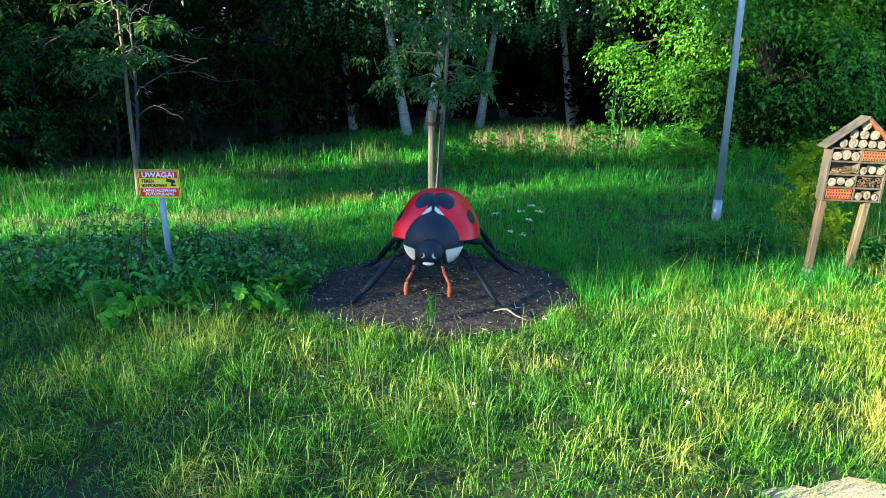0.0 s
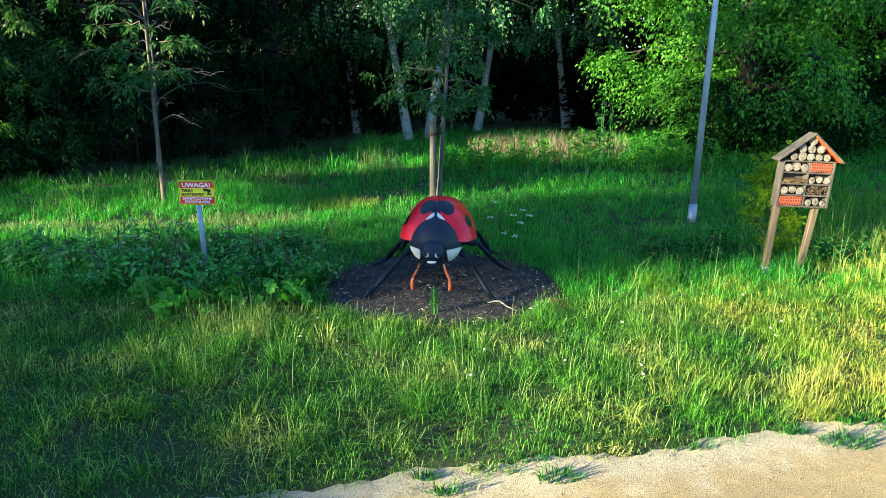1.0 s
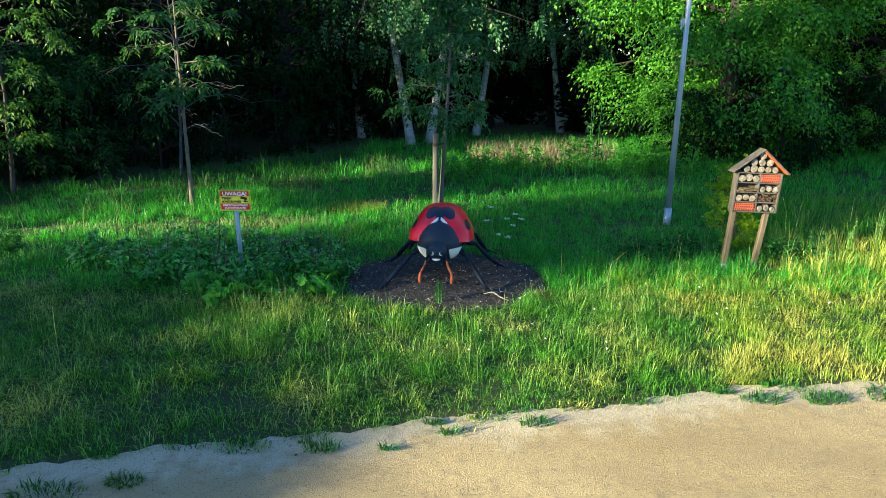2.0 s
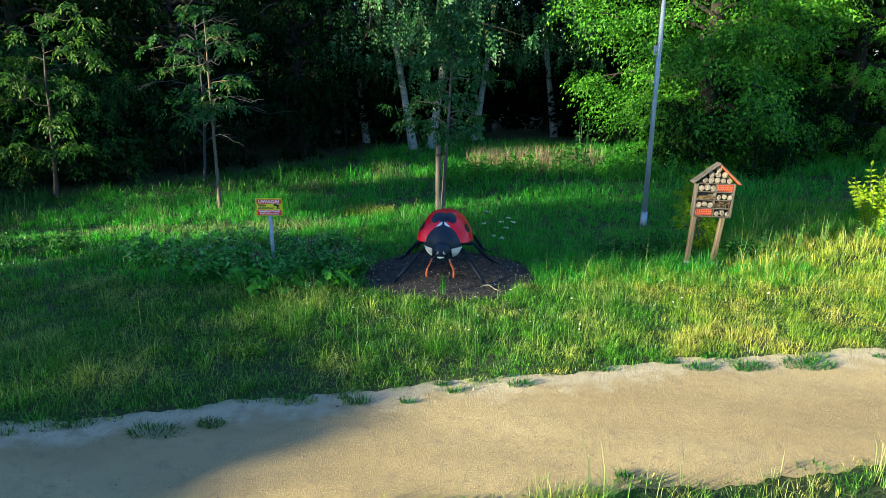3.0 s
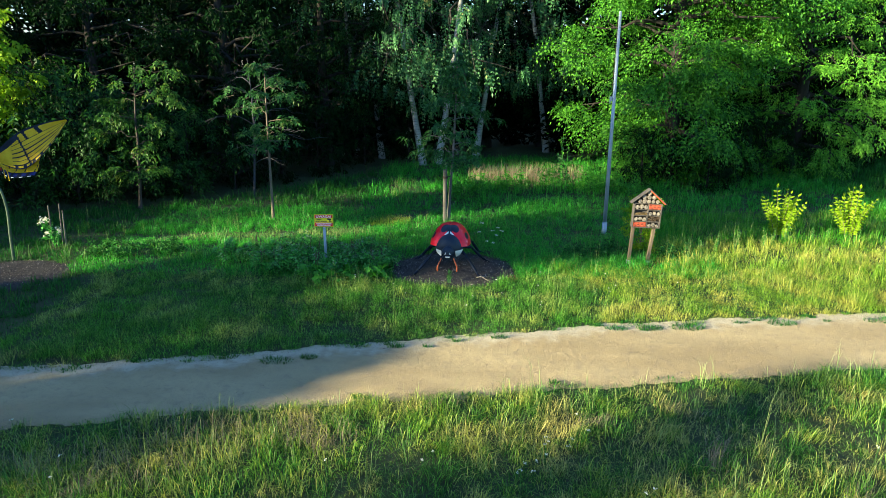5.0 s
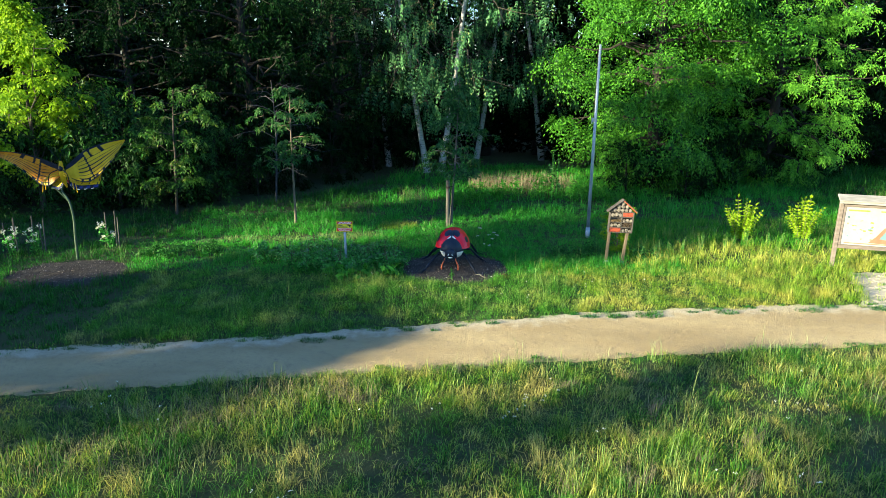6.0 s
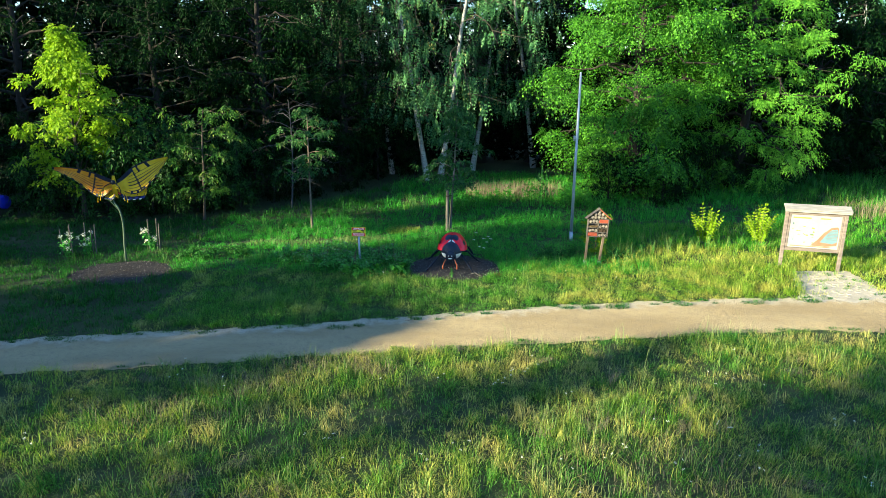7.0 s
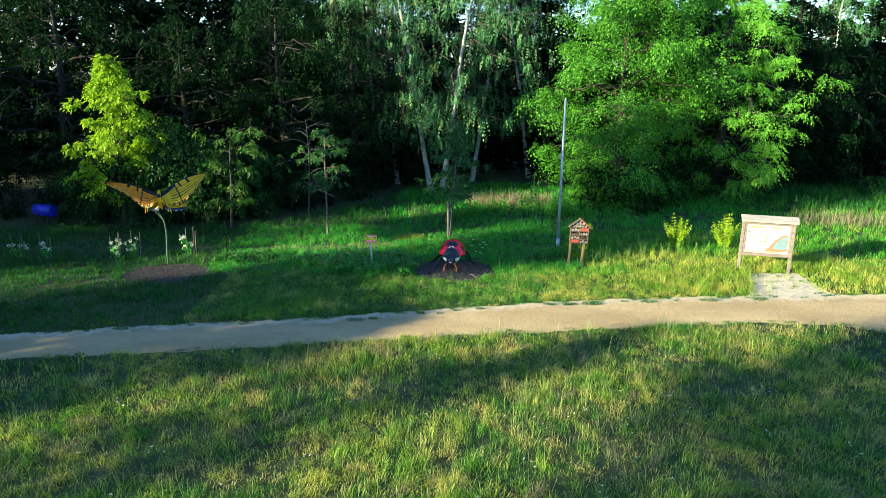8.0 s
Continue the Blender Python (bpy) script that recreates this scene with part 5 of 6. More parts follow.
def build_butterfly():
    bm = bmesh.new()
    YEL, BLK, ORG, GRN, BLU, RED, WHT = range(7)

    def fore(main):
        def tone(s, t):
            if t < 0.05 or t > 0.95 or s > 0.965 or (s < 0.30 and t < 0.36 - 0.7 * s):
                return BLK
            if t < 0.28 and (abs(s - 0.36 - 0.2 * t) < 0.016 or abs(s - 0.52 - 0.25 * t) < 0.026):
                return BLK
            if s > 0.2 and min(abs(t - k) for k in (0.28, 0.40, 0.52, 0.64, 0.76)) < 0.013:
                return BLK
            if abs(s - 0.28 - 0.15 * t) < 0.012:
                return BLK
            if t > 0.86 and s > 0.2:
                return BLK if (s * 9) % 1 < 0.34 or t < 0.89 else YEL
            return main
        return tone

    def hind(s, t):
        if t > 0.93:
            return WHT if (s * 6) % 1 < 0.4 else BLK
        if t > 0.80:
            return RED if s < 0.14 else (BLU if 0.12 < (s * 6) % 1 < 0.7 and t < 0.9 else BLK)
        if (s * 5 + t * 0.6) % 1 < 0.08 or abs(t - 0.79) < 0.02:
            return BLK
        return YEL

    # fore wings: the left one orange, the right one yellow
    wing(bm, [(-0.05, 0.02, 2.17), (-0.65, 0.2, 2.34), (-1.25, 0.35, 2.43), (-1.84, 0.45, 2.43)], [(-0.05, -0.03, 1.95), (-0.48, 0.0, 1.74), (-1.10, 0.15, 2.12), (-1.82, 0.43, 2.38)], fore(ORG))
    wing(bm, [(0.05, 0.02, 2.17), (0.42, 0.2, 2.50), (0.85, 0.35, 2.67), (1.25, 0.45, 2.73)], [(0.05, -0.03, 1.95), (0.50, 0.05, 1.82), (0.92, 0.2, 2.18), (1.23, 0.43, 2.68)], fore(YEL))
    # hind wings
    wing(bm, [(-0.04, 0.05, 2.08), (-0.25, 0.10, 1.95), (-0.42, 0.15, 1.84)], [(-0.03, 0.02, 1.82), (-0.14, 0.0, 1.66), (-0.34, 0.05, 1.68)], hind, 40, 34)
    wing(bm, [(0.04, 0.05, 2.08), (0.40, 0.20, 2.06), (0.72, 0.25, 2.04)], [(0.03, 0.02, 1.82), (0.24, 0.0, 1.66), (0.66, 0.10, 1.68)], hind, 46, 34)
    # body, feelers and legs
    limb(bm, [(0, -0.06, 2.30), (0, -0.07, 2.18), (0, -0.08, 2.02), (0, -0.02, 1.84), (0, 0.05, 1.70)], [0.030, 0.050, 0.058, 0.045, 0.015], YEL, 12)
    ball(bm, (0, -0.10, 2.13), (0.055, 0.05, 0.07), BLK)
    for s in (-1, 1):
        limb(bm, [(s * 0.02, -0.1, 2.32), (s * 0.10, -0.16, 2.50), (s * 0.13, -0.18, 2.56)], [0.008, 0.007, 0.012], BLK, 6)
        for k in range(3):
            limb(bm, [(s * 0.05, -0.12, 2.12 - k * 0.06), (s * (0.20 + 0.06 * k), -0.22, 2.02 - k * 0.06), (s * (0.24 + 0.07 * k), -0.24, 1.74 - k * 0.05)], [0.012, 0.010, 0.007], YEL if k else BLK, 6)
    # the stem it stands on
    limb(bm, [(0.0, 0.05, -0.03), (0.02, 0.04, 0.5), (0.06, 0.02, 1.0), (0.02, 0.0, 1.40), (-0.10, 0.0, 1.62), (-0.05, 0.02, 1.76)], [0.032, 0.029, 0.026, 0.024, 0.022, 0.020], GRN, 10)
    limb(bm, [(0.02, 0.03, 1.36), (-0.18, -0.05, 1.66), (-0.30, -0.06, 1.70)], [0.02, 0.014, 0.01], GRN, 7)
    ob = part("butterfly_sculpture", bm, [WING_YELLOW, NAVY_PAINT, WING_ORANGE, STEM_GREEN, WING_BLUE, WING_RED, CREAM_PAINT])
    tagged(ob, "yellow and black butterfly sculpture on a green stem", "sculpture")
    ob.matrix_basis = pose(-8.68, 5.95, 0.0, 0, 0, 0)


# ------------------------------------------------------------ signs, hotel, board, pole
def words(text, size, at, mat, parent, label, width=None, name="lettering", bold=0.0):
    cu = bpy.data.curves.new(name, "FONT")
    cu.body, cu.size, cu.align_x, cu.extrude, cu.offset = text, size, "CENTER", 0.0006, bold
    tmp = new("lettering_source", cu)
    bpy.context.view_layer.update()
    me = bpy.data.meshes.new_from_object(tmp.evaluated_get(bpy.context.evaluated_depsgraph_get()))
    bpy.data.objects.remove(tmp)
    bpy.data.curves.remove(cu)
    co = np.array([v.co for v in me.vertices])
    squash = width / (co[:, 0].max() - co[:, 0].min()) if width else 1.0
    me.transform(Matrix.Translation(at) @ Matrix.Rotation(math.pi / 2, 4, "X") @ Matrix.Diagonal((squash, 1, 1, 1)))
    me.materials.clear()
    me.materials.append(mat)
    ob = new(name, me)
    ob.parent = parent
    tagged(ob, label)
    return ob


def slab(name, size, at, mat, parent, label="", bevel=0.002, rot=None):
    bm = bmesh.new()
    box(bm, size, at, rot, bevel)
    return part(name, bm, mat, parent, label)


def build_warning_sign():
    root = tagged(new("warning_sign"), "yellow and red warning sign on a pale steel post", "sign")
    bm = bmesh.new()
    rod(bm, (0.005, 0.022, -0.05), (-0.008, 0.022, 1.0), 0.026, 0.026, 16)
    rod(bm, (-0.008, 0.022, 1.0), (-0.008, 0.022, 1.012), 0.027, 0.02, 16)
    part("post", bm, PALE_POST, root, "pale grey round steel post", True)
    panel = slab("panel", (0.368, 0.006, 0.248), (0, -0.009, 0.913), SIGN_YELLOW, root, "yellow printed sign plate", 0.001)
    slab("red_band", (0.335, 0.003, 0.060), (0, -0.0135, 0.992), SIGN_RED, panel, "red band", 0)
    slab("red_band", (0.335, 0.003, 0.072), (0, -0.0135, 0.840), SIGN_RED, panel, "red band", 0)
    slab("border_line", (0.352, 0.002, 0.004), (0, -0.0125, 1.029), SIGN_BLACK, panel, "black border line", 0)
    slab("border_line", (0.352, 0.002, 0.004), (0, -0.0125, 0.797), SIGN_BLACK, panel, "black border line", 0)
    for s in (-1, 1):
        slab("border_line", (0.004, 0.002, 0.228), (s * 0.176, -0.0125, 0.913), SIGN_BLACK, panel, "black border line", 0)
    words("UWAGA!", 0.062, (0, -0.0158, 0.971), SIGN_WHITE, panel, "white word on red", 0.285, bold=0.0016)
    words("TEREN", 0.037, (-0.098, -0.0128, 0.924), SIGN_BLACK, panel, "black word on yellow", 0.115, bold=0.0016)
    words("MONITOROWANY", 0.037, (-0.042, -0.0128, 0.885), SIGN_BLACK, panel, "black word on yellow", 0.228, bold=0.0016)
    words("ZAINSTALOWANE", 0.036, (0, -0.0158, 0.845), SIGN_WHITE, panel, "white word on red", 0.295, bold=0.001)
    words("FOTOPUŁAPKI", 0.034, (0, -0.0158, 0.812), SIGN_WHITE, panel, "white word on red", 0.25, bold=0.001)
    bm = bmesh.new()
    box(bm, (0.075, 0.002, 0.028), (0.105, -0.0135, 0.940), Matrix.Rotation(0.2, 4, "Y"), 0)
    box(bm, (0.018, 0.002, 0.024), (0.118, -0.0135, 0.915), None, 0)
    box(bm, (0.05, 0.002, 0.012), (0.125, -0.0135, 0.900), None, 0)
    part("camera_symbol", bm, SIGN_BLACK, panel, "black surveillance camera symbol")
    for x, z in ((-0.09, 0.79), (0.1, 0.79)):
        bm = bmesh.new()
        rod(bm, (x, -0.016, z + 0.012), (x, 0.0, z + 0.012), 0.006, 0.006, 8)
        part("bolt", bm, ZINC, panel)
    root.matrix_basis = pose(-2.47, 5.76, 0, 0, -0.4, -1.5)


def log_round(bm, x, z, r, rnd, depth=0.085):
    """A sawn log end with an uneven outline, rings cut lightly into its face, and a bark sleeve."""
    n = 16
    a0 = rnd.uniform(0, 6)
    outline = [1 + 0.06 * math.sin(2 * i / n * 6.283 + a0) + 0.04 * math.sin(5 * i / n * 6.283 + a0 * 2) for i in range(n)]
    tilt = rnd.uniform(-0.006, 0.006)
    rows = []
    for rr, y in ((1.0, depth), (1.0, 0.003), (0.95, 0.0), (0.7, -0.0015), (0.45, -0.001), (0.2, -0.002)):
        rows.append([bm.verts.new((x + r * rr * outline[i] * math.cos(6.2832 * i / n), y + tilt * math.cos(6.2832 * i / n), z + r * rr * outline[i] * math.sin(6.2832 * i / n))) for i in range(n)])
    for k in range(5):
        for i in range(n):
            f = bm.faces.new((rows[k][i], rows[k][(i + 1) % n], rows[k + 1][(i + 1) % n], rows[k + 1][i]))
            f.material_index = 1 if k == 0 else 0
    bm.faces.new(rows[-1])


def hollow_brick(parent, x, z, w, h):
    ob = slab("brick", (w, 0.085, h), (x, 0.047, z), BRICK, parent, "orange perforated clay brick", 0.003)
    bm = bmesh.new()
    cols, rows = 9, 3
    for r in range(rows):
        for c in range(cols):
            cx = x - w / 2 + w * (c + 0.5 + (0.18 if r % 2 else -0.1)) / cols
            box(bm, (w / cols * 0.5, 0.004, h / rows * 0.62), (cx, 0.0045, z - h / 2 + h * (r + 0.5) / rows), None, 0)
    # the dark inside of each hole is a thin dark plate on the face
    part("holes", bm, HOLE, ob, "rows of dark plates for holes")


def build_insect_hotel():
    rnd = random.Random(5)
    root = tagged(new("insect_hotel"), "wooden insect hotel with logs and bricks on two posts", "insect hotel")
    for x, lean in ((-0.235, 0.01), (0.135, 0.06)):
        bm = bmesh.new()
        box(bm, (0.062, 0.062, 0.86), (0, 0, 0.38), None, 0.006)
        bmesh.ops.transform(bm, matrix=Matrix.Translation((x, 0.065, 0)) @ Matrix.Rotation(lean, 4, "Y"), verts=bm.verts)
        part("post", bm, POST_WOOD, root, "pale square pine post")
        bm = bmesh.new()
        box(bm, (0.075, 0.075, 0.10), (x, 0.065, 0.035), None, 0.004)
        part("post_foot", bm, ZINC, root, "galvanised post foot")
    B, W, D = 0.755, 0.55, 0.115
    for s in (-1, 1):
        slab("side_board", (0.024, D, 0.485), (s * (W / 2 - 0.012), D / 2, B + 0.2425), PLANK, root, bevel=0.003)
    slab("back_board", (W - 0.05, 0.012, 0.485), (0, D - 0.010, B + 0.2425), PLANK, root, bevel=0.002)
    levels = [0.0, 0.118, 0.236, 0.354, 0.472]
    for z in levels:
        slab("shelf", (W - 0.049, D - 0.02, 0.016), (0, D / 2 - 0.008, B + z + 0.008), PLANK, root, bevel=0.003)
    divide = [0.012, 0.006, 0.010, 0.014]
    for z, x in zip(levels, divide):
        slab("divider", (0.018, D - 0.03, 0.101), (x, D / 2 - 0.010, B + z + 0.0668), PLANK, root, bevel=0.002)
    left, right, top = -0.25, 0.25, B + 0.472 + 0.016
    hollow_brick(root, (left + divide[0] - 0.009) / 2, B + 0.066, 0.235, 0.088)
    hollow_brick(root, (right + divide[3] + 0.009) / 2, B + 0.354 + 0.066, 0.225, 0.088)
    for z, x0, x1 in ((levels[0], divide[0] + 0.012, right), (levels[1], left, divide[1] - 0.012), (levels[2], divide[2] + 0.012, right), (levels[3], left, divide[3] - 0.012)):
        w = (x1 - x0) / 3
        for k in range(3):
            r = w * 0.5 * rnd.uniform(0.86, 0.99)
            bm = bmesh.new()
            log_round(bm, x0 + w * (k + 0.5), B + z + 0.016 + r + (0.012 if k == 1 else 0.0), r, rnd)
            part("log", bm, [LOG_END, BARK], root)
    # attic logs in three rows
    zz = top
    for count, r, lift in ((5, 0.041, 0.0), (3, 0.045, 0.079), (1, 0.042, 0.160)):
        for k in range(count):
            rr = r * rnd.uniform(0.88, 1.05)
            bm = bmesh.new()
            log_round(bm, (k - (count - 1) / 2) * r * 2.08, zz + lift + rr, rr, rnd)
            part("log", bm, [LOG_END, BARK], root)
    # twig and reed fillings
    def filling(name, x0, x1, z0, z1, mat, count, label, flat):
        bm = bmesh.new()
        for _ in range(count):
            x, z = rnd.uniform(x0 + 0.01, x1 - 0.01), rnd.uniform(z0 + 0.006, z1 - 0.012)
            if flat:
                dx, dz = rnd.uniform(0.03, 0.07), rnd.uniform(-0.012, 0.012)
                a = (max(x0 + 0.004, x - dx), rnd.uniform(0.0, 0.05), z - dz * 0.4)
                b = (min(x1 - 0.004, x + dx), rnd.uniform(0.0, 0.05), min(z1 - 0.006, max(z0 + 0.006, z + dz)))
            else:
                a, b = (x, 0.004 + rnd.uniform(0, 0.03), z), (x + rnd.uniform(-0.02, 0.02), 0.09, z + rnd.uniform(-0.008, 0.008))
            rad = rnd.uniform(0.004, 0.009)
            rod(bm, a, b, rad, rad * 0.8, 6)
        part(name, bm, mat, root, label)
    filling("twig_filling", divide[1] + 0.012, right, B + levels[1] + 0.016, B + levels[2], TWIGS, 150, "dark bundle of cut twigs", False)
    filling("reed_filling", left, divide[2] - 0.012, B + levels[2] + 0.016, B + levels[2] + 0.075, REED, 46, "tan bundle of reeds and bark", True)
    # gable back and roof boards
    bm = bmesh.new()
    pts = [(-0.25, 0), (0.25, 0), (0, 0.245)]
    a = [bm.verts.new((x, D - 0.02, top + z)) for x, z in pts]
    b = [bm.verts.new((x, D - 0.006, top + z)) for x, z in pts]
    bm.faces.new(a), bm.faces.new(b)
    for i in range(3):
        bm.faces.new((a[i], a[(i + 1) % 3], b[(i + 1) % 3], b[i]))
    part("gable_back", bm, PLANK, root)
    run, rise_ = 0.335, 0.275
    ang = math.atan2(rise_, run)
    ln = math.hypot(run, rise_)
    for s in (-1, 1):
        rot = Matrix.Rotation(s * ang, 4, "Y")
        mid = (s * run / 2, D / 2 - 0.012, top + 0.138)
        roof = slab("roof_board", (ln + 0.02, D + 0.045, 0.015), mid, PLANK, root, "weathered sloping roof board", 0.003, rot)
        # the sun on this underside is an added orange board
        if s > 0:
            off = rot @ Vector((0.0, 0.0, -0.0150))
            slab("lit_underside", (ln - 0.02, D + 0.03, 0.014), (mid[0] + off.x, mid[1], mid[2] + off.z), LIT_ROOF_WOOD, roof, "sunlit orange underside of the roof board", 0.001, rot)
    root.matrix_basis = pose(3.705, 6.02, -0.01, 0, 2.2, 0)


def build_info_board():
    root = tagged(new("info_board"), "wooden information board with a map in the sunlit grass", "information board")
    W = 1.37
    for s in (-1, 1):
        bm = bmesh.new()
        box(bm, (0.085, 0.085, 1.60), (s * W / 2, 0, 0.75), None, 0.008)
        part("post", bm, BOARD_WOOD, root, "brown square wooden post")
    cap = slab("roof", (W + 0.18, 0.27, 0.03), (0, -0.03, 1.635), ROOF_PLANK, root, "pale weathered sloping roof plank", 0.006, Matrix.Rotation(0.42, 4, "X"))
    slab("roof_fascia", (W + 0.16, 0.025, 0.06), (0, -0.125, 1.555), ROOF_PLANK, cap, "grey weathered plank", 0.005)
    for z, h in ((1.475, 0.07), (0.535, 0.085)):
        slab("rail", (W - 0.088, 0.05, h), (0, -0.005, z), BOARD_WOOD, root, "brown wooden rail", 0.005)
    for s in (-1, 1):
        slab("stile", (0.05, 0.045, 0.86), (s * (W / 2 - 0.07), -0.006, 1.01), BOARD_WOOD, root, "brown wooden stile", 0.004)
    panel = slab("map_panel", (W - 0.19, 0.02, 0.855), (0, -0.004, 1.01), MAP_CREAM, root, "cream printed map panel", 0.001)
    w2 = (W - 0.19) / 2
    Y = -0.0155
    # printed shapes
    bm = bmesh.new()
    pts = [(-0.05, -0.36), (0.1, -0.20), (0.22, -0.02), (0.38, 0.13), (0.52, 0.16), (w2 - 0.03, 0.12), (w2 - 0.03, -0.33), (0.3, -0.37)]
    bm.faces.new([bm.verts.new((x, Y, 1.01 + z)) for x, z in pts])
    part("map_hill", bm, MAP_BROWN, panel, "brown hill shape on the map")
    bm = bmesh.new()
    pts = [(0.16, -0.26), (0.28, -0.06), (0.40, 0.08), (0.53, 0.10), (w2 - 0.04, 0.06), (w2 - 0.04, -0.24), (0.45, -0.29)]
    bm.faces.new([bm.verts.new((x, Y - 0.002, 1.01 + z)) for x, z in pts])
    part("map_water", bm, MAP_BLUE, panel, "pale blue text field on the map")
    for k in range(7):
        slab("text_bar", (0.20 + 0.03 * (k % 3), 0.001, 0.008), (0.42, Y - 0.004, 1.06 - k * 0.038), BOARD_WOOD, panel, "unreadable line of print", 0)
    rnd = random.Random(3)
    for k in range(22):
        x, z = rnd.uniform(-w2 + 0.06, 0.02), rnd.uniform(-0.30, 0.28)
        slab("map_mark", (rnd.uniform(0.02, 0.07), 0.001, rnd.uniform(0.012, 0.04)), (x, Y, 1.01 + z), rnd.choice((MAP_GREEN, MAP_GREEN, MAP_BROWN, MAP_BLUE)), panel, "small printed mark on the map", 0, Matrix.Rotation(rnd.uniform(-0.6, 0.6), 4, "Y"))
    slab("title_bar", (0.42, 0.001, 0.035), (-0.32, Y, 1.365), MAP_GREEN, panel, "pale green title bar", 0)
    slab("title_bar", (0.24, 0.001, 0.03), (0.22, Y, 1.365), MAP_GREEN, panel, "pale green title bar", 0)
    slab("foot_bar", (0.95, 0.001, 0.02), (-0.05, Y, 0.625), MAP_BROWN, panel, "brown printed foot line", 0)
    root.matrix_basis = pose(9.2, 5.68, 0, 0, 0, -14.9)


def build_pole():
    root = tagged(new("steel_pole"), "tall grey galvanised steel pole in the meadow", "pole")
    bm = bmesh.new()
    rod(bm, (0, 0, -0.1), (0, 0, 4.85), 0.048, 0.030, 20)
    part("shaft", bm, ZINC, root, smooth=True)
    bm = bmesh.new()
    rod(bm, (0, 0, -0.1), (0, 0, 0.26), 0.060, 0.058, 20)
    rod(bm, (0, 0, 0.26), (0, 0, 0.275), 0.058, 0.048, 20)
    part("base_sleeve", bm, ZINC, root, "wider steel base sleeve", True)
    bm = bmesh.new()
    rod(bm, (0, 0, 3.02), (0, 0, 3.10), 0.046, 0.046, 20)
    box(bm, (0.05, 0.06, 0.10), (-0.068, 0, 3.06), None, 0.004)
    box(bm, (0.025, 0.03, 0.05), (-0.08, 0, 2.985), None, 0.003)
    part("clamp", bm, ZINC, root, "steel clamp with a small bracket")
    bm = bmesh.new()
    rod(bm, (-0.055, 0, 3.06), (-0.045, 0, 4.72), 0.006, 0.006, 8)
    part("cable", bm, HOLE, root, "thin dark cable")
    bm = bmesh.new()
    rod(bm, (0, 0, 4.85), (0, 0, 4.88), 0.033, 0.022, 20)
    part("cap", bm, ZINC, root, "steel cap")
    root.matrix_basis = pose(3.53, 8.45, 0, 0, 0, 0)


def build_tree_stake():
    bm = bmesh.new()
    rod(bm, (0, 0, -0.1), (0.0, 0, 1.30), 0.052, 0.05, 14)
    rod(bm, (0.0, 0, 1.30), (0.0, 0, 1.315), 0.05, 0.038, 14)
    ob = tagged(part("tree_stake", bm, STAKE_WOOD), "round weathered wooden stake beside the young tree", "stake")
    ob.matrix_basis = pose(-0.17, 9.42, 0)
    bm = bmesh.new()
    rod(bm, (0, 0, 0), (0, 0, 0.05), 0.062, 0.062, 14)
    rod(bm, (0.0, 0, 0.02), (0.15, 0.12, 0.03), 0.012, 0.012, 8)
    part("tie", bm, HOLE, ob, "dark rubber tree tie").matrix_basis = pose(0, 0, 1.1)


def build_barrel():
    root = tagged(new("barrel"), "blue plastic barrel lying on a dark stand", "barrel")
    bm = bmesh.new()
    prof = [(-0.42, 0.0), (-0.42, 0.20), (-0.40, 0.225), (-0.15, 0.235), (-0.13, 0.245), (-0.11, 0.235), (0.11, 0.235), (0.13, 0.245), (0.15, 0.235), (0.40, 0.225), (0.42, 0.20), (0.42, 0.0)]
    n = 28
    rows = [[bm.verts.new((x, r * math.cos(6.2832 * i / n), 0.52 + r * math.sin(6.2832 * i / n))) for i in range(n)] for x, r in prof[1:-1]]
    for a, b in zip(rows, rows[1:]):
        for i in range(n):
            bm.faces.new((a[i], a[(i + 1) % n], b[(i + 1) % n], b[i]))
    bm.faces.new(rows[0]), bm.faces.new(rows[-1])
    part("drum", bm, BLUE_PLASTIC, root, smooth=True)
    for x in (-0.28, 0.28):
        for y in (-0.16, 0.16):
            slab("leg", (0.04, 0.04, 0.40), (x, y, 0.16), HOLE, root)
    for y in (-0.16, 0.16):
        slab("rail", (0.7, 0.04, 0.04), (0, y, 0.34), HOLE, root)
    root.matrix_basis = pose(-15.25, 11.0, 0, 0, 0, -18)


build_ladybird()
build_butterfly()
build_warning_sign()
build_insect_hotel()
build_info_board()
build_pole()
build_tree_stake()
build_barrel()


# ------------------------------------------------------------ flowers, herbs and small things
CANE = surface("reddish_brown_cane", (0.045, 0.022, 0.016), (0.09, 0.045, 0.032), 20, 0.7)
SEED = foliage("grey_green_seed_growth", (0.09, 0.19, 0.11), (0.30, 0.42, 0.30), glow=0.2)


